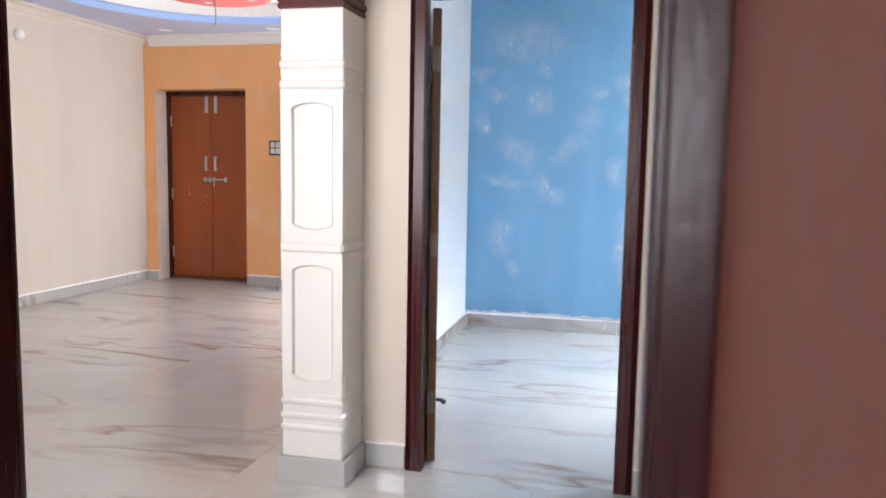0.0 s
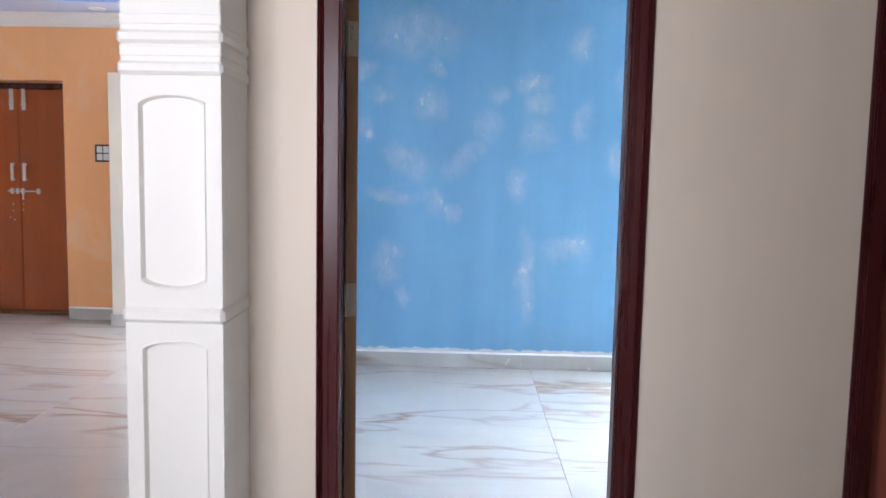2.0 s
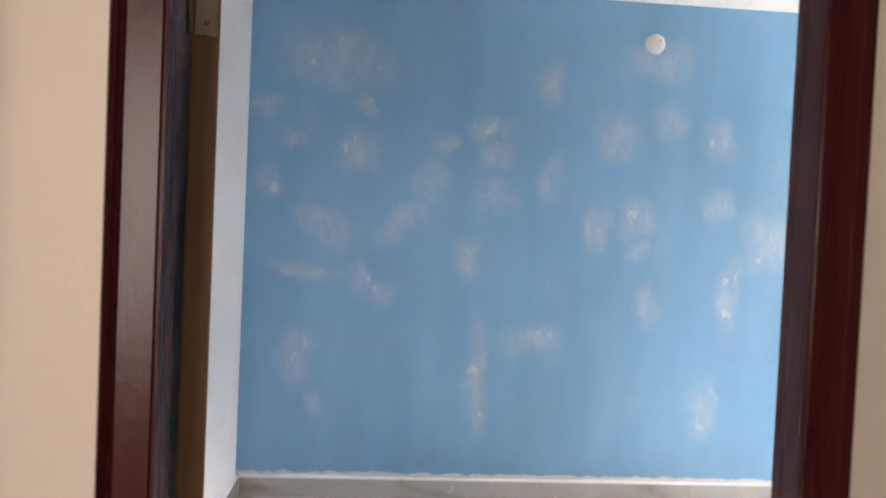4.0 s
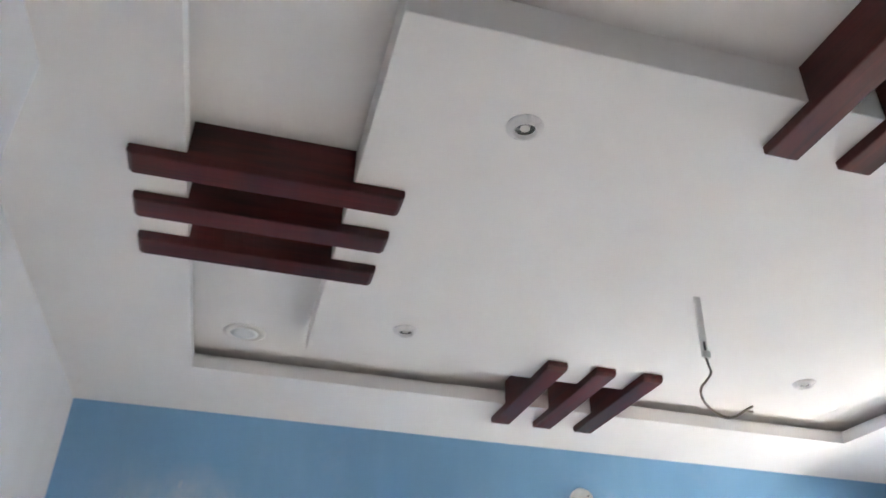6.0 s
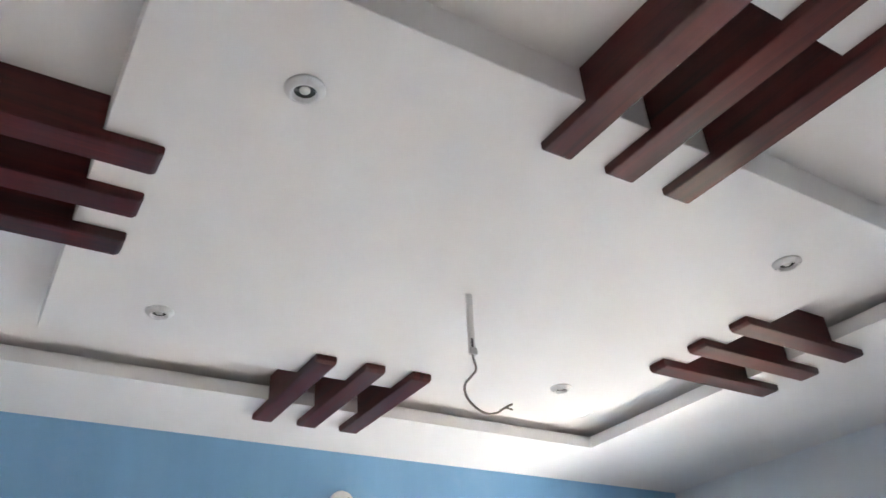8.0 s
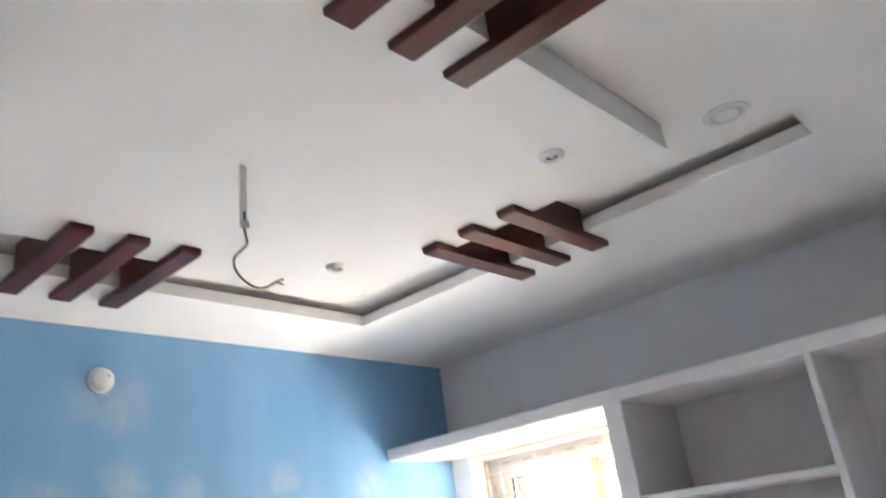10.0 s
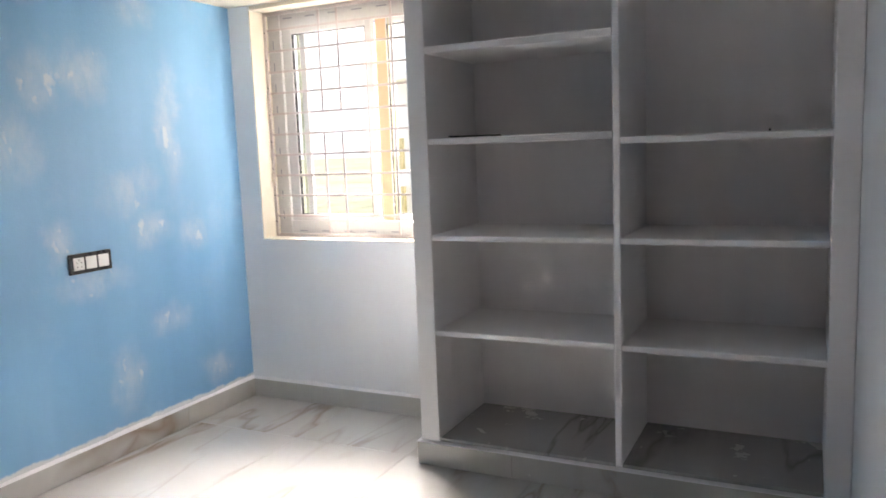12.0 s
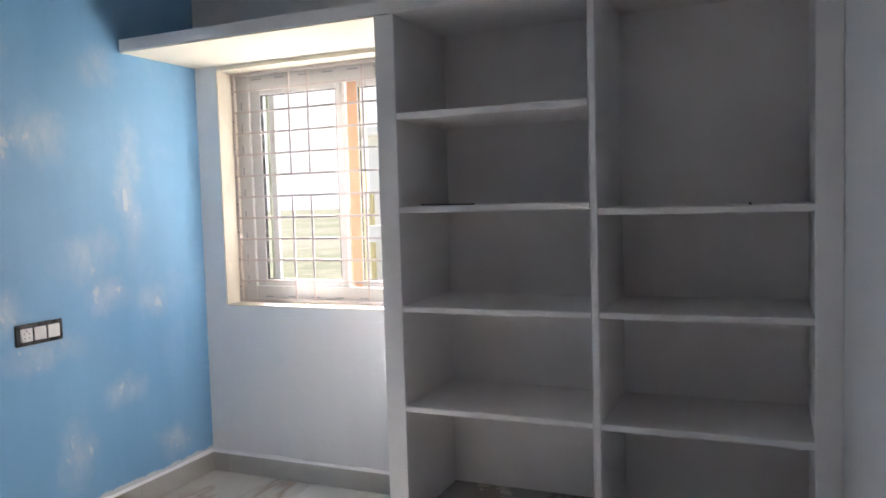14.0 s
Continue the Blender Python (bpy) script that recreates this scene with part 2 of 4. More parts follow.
GROUT = plain("grey joint", (0.45, 0.44, 0.42), 0.8)
MAROON = wood("maroon lacquered wood", (0.042, 0.006, 0.006), (0.068, 0.010, 0.010), 0.24, 2, 0.7, 0.0, 1.3)
LEAFRED = wood("glossy dark red door enamel", (0.080, 0.015, 0.012), (0.130, 0.026, 0.021), 0.14, 2, 0.5, 0.3)
SLATX = wood("maroon stained batten wood along x", (0.024, 0.003, 0.003), (0.135, 0.018, 0.016), 0.32, 0, 1.0, 0.15)
SLATY = wood("maroon stained batten wood along y", (0.024, 0.003, 0.003), (0.135, 0.018, 0.016), 0.32, 1, 1.0, 0.15)
RAWWOOD = wood("unpainted teak edge", (0.105, 0.050, 0.022), (0.22, 0.110, 0.048), 0.55, 2, 0.6)
DOORBROWN = wood("orange brown enamel door", (0.30, 0.066, 0.012), (0.36, 0.086, 0.018), 0.15, 2, 0.35, 0.0)
DOORRED = wood("reddish brown door laminate", (0.31, 0.085, 0.055), (0.36, 0.105, 0.070), 0.35, 2, 0.35)
BRASS = plain("dull hinge metal", (0.22, 0.185, 0.14), 0.55, 1.0)
STEEL = plain("satin steel", (0.62, 0.60, 0.57), 0.32, 1.0)
WHITEPLASTIC = plain("white plastic", (0.82, 0.82, 0.80), 0.35)
BLACKPLASTIC = plain("black plastic", (0.012, 0.012, 0.014), 0.3)
BLUEGREY = plain("faded grey print", (0.36, 0.38, 0.42), 0.5)
UPVC = plain("white window profile", (0.64, 0.64, 0.635), 0.35)
GRILLPAINT = plain("pinkish white grille enamel", (0.60, 0.54, 0.53), 0.4)
LENS = plain("frosted lamp cover", (0.80, 0.84, 0.86), 0.5)
SATINRIM = plain("satin white lamp rim", (0.78, 0.78, 0.78), 0.3)
DARKLENS = plain("dark lamp cup", (0.16, 0.16, 0.16), 0.25, 0.6)
WIRE = plain("grey wire sheath", (0.23, 0.21, 0.18), 0.5)
REDCLOTH = plain("dark red tag", (0.22, 0.012, 0.020), 0.7)
PEACH = paint("peach plaster", (0.80, 0.50, 0.32), 0.6, 0.05)
OUTWHITE = paint("white render of the house outside", (0.78, 0.76, 0.72), 0.7, 0.05)
GREENFILM = plain("faded green gasket", (0.42, 0.47, 0.36), 0.5)
OCHRE = paint("ochre trim paint", (0.56, 0.48, 0.26), 0.7, 0.05)


def glass_material():
    m, nd, lk, bs = nodes_of("window glass")
    bs.inputs["Transmission Weight"].default_value = 1.0
    bs.inputs["Roughness"].default_value = 0.0
    bs.inputs["IOR"].default_value = 1.02
    bs.inputs["Base Color"].default_value = (0.97, 0.98, 0.98, 1)
    return m


GLASS = glass_material()


def field_material():
    m, nd, lk, bs = nodes_of("dry grass field")
    co = mapped(nd, lk)
    a = noise_node(nd, lk, co, 0.9, 8, 0.7, 0.5)
    b = noise_node(nd, lk, co, 0.06, 4)
    c1 = mix_colour(nd, lk, ramp(nd, lk, a, ((0.35, 0.0), (0.65, 1.0))), (0.10, 0.13, 0.06), (0.28, 0.28, 0.20))
    lk.new(mix_colour(nd, lk, ramp(nd, lk, b, ((0.4, 0.0), (0.6, 0.5))), c1, (0.34, 0.32, 0.26)), bs.inputs["Base Color"])
    bs.inputs["Roughness"].default_value = 0.95
    return m


FIELD = field_material()


def haze_glow_material():
    m, nd, lk, bs = nodes_of("glowing haze sheet")
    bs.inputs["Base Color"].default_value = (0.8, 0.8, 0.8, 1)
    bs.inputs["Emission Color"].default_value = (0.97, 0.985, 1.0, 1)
    # emission puts the haze's brightness into the sheet itself
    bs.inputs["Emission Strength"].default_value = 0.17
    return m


HAZE_GLOW = haze_glow_material()

# ---- mesh helpers ----


def mesh_from(name, bm, mats):
    me = bpy.data.meshes.new(name)
    bm.normal_update()
    bm.to_mesh(me)
    bm.free()
    for m in mats if isinstance(mats, (list, tuple)) else [mats]:
        me.materials.append(m)
    return me


def part(name, bm, material, parent=None, label=""):
    ob = new(name, mesh_from(name, bm, material))
    if parent is not None:
        ob.parent = parent
    return tagged(ob, label)


def box(bm, x0, x1, y0, y1, z0, z1, bevel=0.0, mat=0, seg=1):
    vs = [bm.verts.new((x, y, z)) for x in (x0, x1) for y in (y0, y1) for z in (z0, z1)]
    fs = [bm.faces.new([vs[i] for i in q]) for q in ((0, 1, 3, 2), (4, 6, 7, 5), (0, 4, 5, 1), (2, 3, 7, 6), (0, 2, 6, 4), (1, 5, 7, 3))]
    for f in fs:
        f.material_index = mat
    if bevel:
        es = list({e for f in fs for e in f.edges})
        r = bmesh.ops.bevel(bm, geom=es, offset=bevel, segments=seg, affect="EDGES", profile=0.6)
        for f in r["faces"]:
            f.material_index = mat
    return bm


def boxes(*lots, bevel=0.0):
    bm = bmesh.new()
    for b in lots:
        box(bm, *b[:6], bevel)
    return bm


def disc_ring(bm, cx, cy, z, r0, r1, n=40, flip=False):
    ins = [bm.verts.new((cx + r0 * math.cos(2 * math.pi * i / n), cy + r0 * math.sin(2 * math.pi * i / n), z)) for i in range(n)]
    outs = [bm.verts.new((cx + r1 * math.cos(2 * math.pi * i / n), cy + r1 * math.sin(2 * math.pi * i / n), z)) for i in range(n)]
    for i in range(n):
        q = (ins[i], outs[i], outs[(i + 1) % n], ins[(i + 1) % n])
        bm.faces.new(q[::-1] if flip else q)


def lathe(profile, n=32, centre=(0, 0, 0), axis="z"):
    """A turned body: profile of (radius, height) from end to end."""
    bm = bmesh.new()
    rings = []
    for r, h in profile:
        ring = []
        for i in range(n):
            a = 2 * math.pi * i / n
            p = (r * math.cos(a), r * math.sin(a), h)
            if axis == "y":
                p = (p[0], p[2], p[1])
            ring.append(bm.verts.new(Vector(p) + Vector(centre)))
        rings.append(ring)
    for a, b in zip(rings, rings[1:]):
        for i in range(n):
            bm.faces.new((a[i], a[(i + 1) % n], b[(i + 1) % n], b[i]))
    for ring in (rings[0], rings[-1]):
        bm.faces.new(ring)
    bmesh.ops.remove_doubles(bm, verts=bm.verts, dist=1e-5)
    bmesh.ops.recalc_face_normals(bm, faces=bm.faces)
    for f in bm.faces:
        f.smooth = len(f.verts) == 4
    return bm


def prism(bm, outline, lo, hi, axis="z", mat=0):
    """A straight body over a closed outline, from lo to hi along an axis."""
    def at(p, h):
        return (p[0], p[1], h) if axis == "z" else (p[0], h, p[1]) if axis == "y" else (h, p[0], p[1])
    a = [bm.verts.new(at(p, lo)) for p in outline]
    b = [bm.verts.new(at(p, hi)) for p in outline]
    n = len(outline)
    fs = [bm.faces.new((a[i], a[(i + 1) % n], b[(i + 1) % n], b[i])) for i in range(n)]
    fs += [bm.faces.new(a[::-1]), bm.faces.new(b)]
    for f in fs:
        f.material_index = mat
    bmesh.ops.recalc_face_normals(bm, faces=fs)
    return bm


def tube(name, points, radius, material, parent=None):
    cu = bpy.data.curves.new(name, "CURVE")
    cu.dimensions, cu.bevel_depth, cu.bevel_resolution = "3D", radius, 3
    sp = cu.splines.new("NURBS")
    sp.points.add(len(points) - 1)
    for p, q in zip(sp.points, points):
        p.co = (*q, 1)
    sp.use_endpoint_u, sp.order_u = True, 3
    tmp = bpy.data.objects.new(name, cu)
    me = bpy.data.meshes.new_from_object(tmp)
    bpy.data.objects.remove(tmp)
    me.materials.append(material)
    ob = new(name, me)
    if parent is not None:
        ob.parent = parent
    return ob


def wall(name, along, a0, a1, t0, t1, z1, material, holes=(), label="", z0=0.0):
    """A wall with openings through it. along 'x': runs over x at y = t0..t1; along 'y': the other way round."""
    bm = bmesh.new()
    cuts = sorted({a0, a1, *(h[0] for h in holes), *(h[1] for h in holes)})
    for lo, hi in zip(cuts, cuts[1:]):
        mid = (lo + hi) / 2
        inside = [h for h in holes if h[0] < mid < h[1]]
        spans, bottom = [], z0
        for h in sorted(inside, key=lambda h: h[2]):
            if h[2] > bottom:
                spans.append((bottom, h[2]))
            bottom = h[3]
        if bottom < z1:
            spans.append((bottom, z1))
        for b, t in spans:
            if along == "x":
                box(bm, lo, hi, t0, t1, b, t)
            else:
                box(bm, t0, t1, lo, hi, b, t)
    bmesh.ops.remove_doubles(bm, verts=bm.verts, dist=1e-5)
    return tagged(part(name, bm, material), label, "wall", kind="structure")


def thing(name, label, category, group="", kind="", at=(0, 0, 0)):
    e = new(name)
    e.location = at
    return tagged(e, label, category, group, kind)


# ---- plan ----
XW, XE = -0.95, 3.187          # blue room, west and east
YD, YF, YI, YN = 3.985, 4.115, 4.19, 7.16  # hall edge, passage face and room face of the door wall, north wall
ZC, ZS = 2.67, 2.76            # false ceiling, slab above it
HX0, HX1, HY1 = -4.83, -1.03, 8.50
YP0, YP1 = 1.80, 1.93          # wall between bedroom and passage
XF = 2.685                     # front of the built-in shelves

wall_north = wall("wall_north", "x", HX1, XE, YN, 7.30, 2.9, BLUE, label="blue painted wall with sanded white putty patches")
# the west wall steps out by a slanting face towards the door
bm = prism(bmesh.new(), [(HX1, YI), (-0.765, YI), (-0.765, 5.26), (-0.935, 5.63), (XW, YN), (HX1, YN)], 0, 2.9)
wall_west = tagged(part("wall_west", bm, PALE), "pale bluish white wall with a slanted offset", "wall", kind="structure")
WIN = (5.86, 7.025, 0.89, 2.125)
wall_east = wall("wall_east", "y", YI + 0.001, 7.30, XE, 3.42, 2.9, PALE, [WIN], label="pale bluish white window wall")
DOORH = 2.005
wall_door = wall("wall_door", "x", HX1, 3.30, YF, YI, 2.9, BEIGE,
                 [(-0.555, 0.352, 0, DOORH), (0.974, 1.85, 0, DOORH)], label="cream wall with dark framed doorways")
# the room's side of that wall is painted pale
bm = bmesh.new()
for b in ((-0.765, -0.555, YI, YI + .004, 0, ZC), (-0.555, 0.352, YI, YI + .004, DOORH, ZC), (0.352, XE, YI, YI + .004, 0, ZC)):
    box(bm, *b)
tagged(part("wall_lining", bm, PALE), "pale paint coat on the door wall", "wall", kind="structure")
wall_hall_north = wall("wall_hall_north", "x", -5.0, HX1, HY1, 8.78, 2.9, ORANGE, [(-4.693, -3.623, 0, 2.078)], label="orange painted hall wall with touched-up patches")
wall_hall_back = wall("wall_hall_back", "x", -5.0, HX1, 8.84, 8.95, 2.9, CREAM, label="outer wall behind the entrance door")
wall_hall_west = wall("wall_hall_west", "y", YP0, HY1, -5.0, HX0, 2.9, CREAM, [(5.95, 6.40, 1.15, 2.0)], label="cream hall wall with windows")
# this wall's opening is made up for the hall's fill lamp
wall_hall_east = wall("wall_hall_east", "y", 7.301, HY1, HX1, -0.90, 2.9, CREAM, [(7.40, 8.38, 0, 2.3)], label="cream hall wall with an added opening for a fill lamp")
# added out of view to stop the outside lamps reaching the hall
wall_lamp_screen = wall("wall_lamp_screen", "y", 7.301, 8.95, 0.60, 0.72, 2.9, CREAM, label="unseen cream wall that keeps the outside lamps out of the hall")
wall_passage = wall("wall_passage", "x", -4.82, 3.42, YP0, YP1, 2.9, CREAM, [(-1.65, -0.75, 0.9, 2.1), (-0.520, 0.377, 0, DOORH)], label="cream passage wall with a dark framed doorway")
wall_end = wall("wall_end", "y", YP1, YI, 3.30, 3.42, 2.9, CREAM, label="cream wall at the passage end")
wall_bed_west = wall("wall_bedroom_west", "y", -2.0, YP0, -2.9, -2.78, 2.9, PALE, label="pale bedroom wall")
wall_bed_east = wall("wall_bedroom_east", "y", -2.0, YP0, 1.6, 1.72, 2.9, PALE, label="pale bedroom wall")
wall_bed_south = wall("wall_bedroom_south", "x", -2.9, 1.72, -2.12, -2.0, 2.9, PALE, [(-0.5, 0.9, 0.8, 2.1)], label="pale bedroom wall with an added, unseen window")


# ---- ceilings ----
def room_ceiling():
    bm = bmesh.new()
    x0, x1, y0, y1 = -1.0, XE, YI, YN
    a0, a1, b0, b1 = -0.505, 2.170, 4.618, 6.690
    box(bm, x0, x1, y0, y1, ZS, 2.9)
    lip, back = 0.046, 0.09
    for g, lo, hi in ((0.0, ZC, ZC + lip), (back, ZC + lip, ZS)):
        box(bm, x0, a0 - g, y0, y1, lo, hi)
        box(bm, a1 + g, x1, y0, y1, lo, hi)
        box(bm, a0 - g, a1 + g, y0, b0 - g, lo, hi)
        box(bm, a0 - g, a1 + g, b1 + g, y1, lo, hi)
    box(bm, -0.14, 1.85, 4.945, 6.42, ZC, ZS, 0.002)
    return bm


tagged(part("ceiling_room", room_ceiling(), CEIL), "white false ceiling with a recessed channel round a centre panel", "ceiling", kind="structure")
bm = boxes((-2.9, 1.72, -2.12, YP0, 2.7, 2.9))
tagged(part("ceiling_bedroom", bm, CEIL), "plain white ceiling", "ceiling", kind="structure")


def hall_ceiling():
    """Lavender border with a large round opening, a light blue band inside it and a white field above."""
    bm = bmesh.new()
    cx, cy, n = -3.05, 6.68, 72
    rx, ry = 1.33, 1.36
    x0, x1, y0, y1 = HX0, HX1, YD - 0.6, HY1
    zb = 2.64
    corner = []
    for i in range(n):
        a = 2 * math.pi * i / n
        c, s = math.cos(a), math.sin(a)
        k = min(((x1 if c > 0 else x0) - cx) / c if abs(c) > 1e-6 else 1e9, ((y1 if s > 0 else y0) - cy) / s if abs(s) > 1e-6 else 1e9)
        corner.append((a, cx + k * c, cy + k * s))
    for q in ((x0, y0), (x1, y0), (x1, y1), (x0, y1)):
        corner.append((math.atan2(q[1] - cy, q[0] - cx) % (2 * math.pi), *q))
    corner.sort()
    rings = []
    for rr, z, m in ((1.0, zb, 0), (1.0, zb + 0.05, 1), (0.93, zb + 0.05, 1), (0.93, zb + 0.17, 2), (0.0, zb + 0.17, 2)):
        rings.append(([bm.verts.new((cx + rx * rr * math.cos(a), cy + ry * rr * math.sin(a), z)) for a, _, _ in corner], m))
    outer = [bm.verts.new((x, y, zb)) for _, x, y in corner]
    k = len(corner)
    prev = outer
    for ring, m in rings:
        for i in range(k):
            f = bm.faces.new((prev[i], prev[(i + 1) % k], ring[(i + 1) % k], ring[i]))
            f.material_index = m
        prev = ring
    bmesh.ops.remove_doubles(bm, verts=bm.verts, dist=1e-5)
    box(bm, -5.0, HX1, y0, 8.95, zb + 0.19, 2.95, 0, 2)
    box(bm, HX0, HX1, YP1, y0, zb, 2.95, 0, 2)
    box(bm, HX1, 3.42, YP1, YF, 2.66, 2.95, 0, 2)
    bmesh.ops.recalc_face_normals(bm, faces=bm.faces)
    return bm


ob = part("ceiling_hall", hall_ceiling(), [LAVENDER, SKYBLUE, CEIL])
tagged(ob, "lavender false ceiling with a round white recess and blue band", "ceiling", kind="structure")

# cornice of the hall, stepped plaster
bm = bmesh.new()
prof = [(0, 2.53), (-0.012, 2.53), (-0.018, 2.55), (-0.030, 2.56), (-0.045, 2.585), (-0.048, 2.605), (-0.075, 2.615), (-0.08, 2.639), (0, 2.639)]
prism(bm, [(HY1 + p, z) for p, z in prof], HX0 + 0.085, HX1, "x")
trim = tagged(part("trim_cornice", bm, IVORY), "stepped white plaster cornice", "cornice", kind="structure")
bm = bmesh.new()
prism(bm, [(HX0 - p * 0.8, z) for p, z in prof], YP1, HY1 - 0.004, "y")
tagged(part("trim_cornice", bm, CREAM), "stepped cream plaster cornice", "cornice", kind="structure")


# ---- doorways ----
def door_frame(name, x0, x1, y0, y1, h, side, label):
    """A lacquered frame in a wall opening x0..x1: two jambs and a head with a moulded face on the given side (-1 south, 1 north)."""
    e = thing(name, label, "door frame", kind="structure", at=(x0, y0, 0))
    yf = y0 if side < 0 else y1

    def upright(bm, xa, xb, z0, z1):
        s = 1 if xb > xa else -1
        w = abs(xb - xa)
        prof = [(0, 0), (0, 0.006), (0.003, 0.010), (0.006, 0.006), (0.010, 0.012), (0.014, 0.006), (0.018, 0.013), (0.021, 0.009),
                (w - 0.009, 0.009), (w - 0.007, 0.005), (w - 0.005, 0.012), (w - 0.001, 0.011), (w, 0.006), (w, 0)]
        prism(bm, [(xa + s * p - x0, (yf - y0) + side * q) for p, q in prof], z0, z1)

    deep = y1 - y0
    for xo, s in ((x0, 1), (x1, -1)):
        bm = bmesh.new()
        # the stop in front and the rebate for the leaf behind it
        stop = (0.0, deep * 0.62) if side < 0 else (deep * 0.38, deep)
        rebate = (deep * 0.62 + 0.0005, deep - 0.001) if side < 0 else (0.001, deep * 0.38 - 0.0005)
        for reach, (ya, yb) in ((0.058, stop), (0.050, rebate)):
            lo, hi = sorted((xo, xo + s * reach))
            box(bm, lo - x0 + 0.0005, hi - x0, ya, yb, 0, h, 0.002)
        upright(bm, xo - s * 0.012, xo + s * 0.058, 0, h + 0.012)
        part("jamb", bm, MAROON, e)
    bm = bmesh.new()
    box(bm, 0.0585, x1 - x0 - 0.0585, 0.0, y1 - y0, h - 0.058, h - 0.001, 0.003)
    prof = [(0.012, 0), (0.012, 0.006), (0.006, 0.012), (0.002, 0.006), (-0.003, 0.012), (-0.009, 0.009), (-0.050, 0.009), (-0.053, 0.012), (-0.058, 0.006), (-0.058, 0)]
    prism(bm, [((yf - y0) + side * q, h + p) for p, q in prof], 0.0585, x1 - x0 - 0.0585, "x")
    part("head", bm, MAROON, e)
    return e


door_frame("door_frame_1", -0.555, 0.352, YF, YI, DOORH, -1, "dark maroon lacquered door frame of the blue room")
door_frame("door_frame_2", 0.974, 1.85, YF, YI, DOORH, -1, "dark maroon lacquered door frame beside the blue room's door")
door_frame("door_frame_3", -0.520, 0.377, YP0, YP1, DOORH, 1, "dark maroon lacquered door frame of the bedroom")


def door_leaf(name, label, hinge, angle, width, height, thick, face, edge, hinge_zs, latch=None):
    """A flush leaf that turns on its hinge edge at the origin and reaches along its own x."""
    e = thing(name, label, "door", kind="structure")
    bm = bmesh.new()
    box(bm, 0.0, width, 0, thick, 0.008, height, 0.002)
    for f in bm.faces:
        f.material_index = 1 if abs(f.normal.x) > 0.7 else 0
    part("leaf", bm, [face, edge], e)
    for z in hinge_zs:
        bm = bmesh.new()
        box(bm, -0.0035, 0.0, 0.004, thick - 0.003, z - 0.05, z + 0.05, 0.0008)
        for dz in (-0.033, 0.0, 0.033):
            bmesh.ops.create_icosphere(bm, subdivisions=1, radius=0.004, matrix=Matrix.Translation((-0.0035, thick * 0.5, z + dz)))
        kn = lathe([(0.0055, z - 0.05), (0.0055, z + 0.05)], 12, (-0.007, thick + 0.002, 0))
        tmp = bpy.data.meshes.new("knuckle")
        kn.to_mesh(tmp)
        kn.free()
        bm.from_mesh(tmp)
        part("hinge", bm, BRASS, e)
    if latch:
        bm = bmesh.new()
        box(bm, width * 0.28, width * 0.28 + 0.03, -0.006, 0, latch - 0.07, latch + 0.07, 0.001)
        box(bm, width * 0.28 + 0.01, width * 0.28 + 0.02, -0.05, -0.006, latch - 0.006, latch + 0.006, 0.003)
        part("tower_bolt", bm, STEEL, e)
    e.matrix_basis = pose(*hinge, 0, 0, angle)
    return e


door_leaf("door_1", "open maroon door with a bare teak hinge edge", (-0.466, YI + 0.035, 0), 109, 0.76, 1.925, 0.036, LEAFRED, RAWWOOD, (0.27, 0.95, 1.72))
door_leaf("door_2", "closed reddish brown flush door", (1.034, 4.150, 0), 0, 0.756, 1.93, 0.033, DOORRED, RAWWOOD, (0.3, 1.6))
door_leaf("door_3", "open reddish brown bedroom door", (0.372, 1.775, 0), -87, 0.78, 1.93, 0.034, DOORRED, RAWWOOD, (0.3, 1.6))

# floor stop of the blue room's door
e = thing("door_stopper", "small dark metal door stopper on the open door", "door stopper")
part("arm", box(bmesh.new(), -0.470, -0.438, 4.236, 4.250, 0.27, 0.284, 0.003), BLACKPLASTIC, e)
part("tip", lathe([(0.006, 0), (0.011, 0.004), (0.011, 0.016), (0.007, 0.02)], 16, (-0.436, 4.243, 0.26)), BLACKPLASTIC, e)


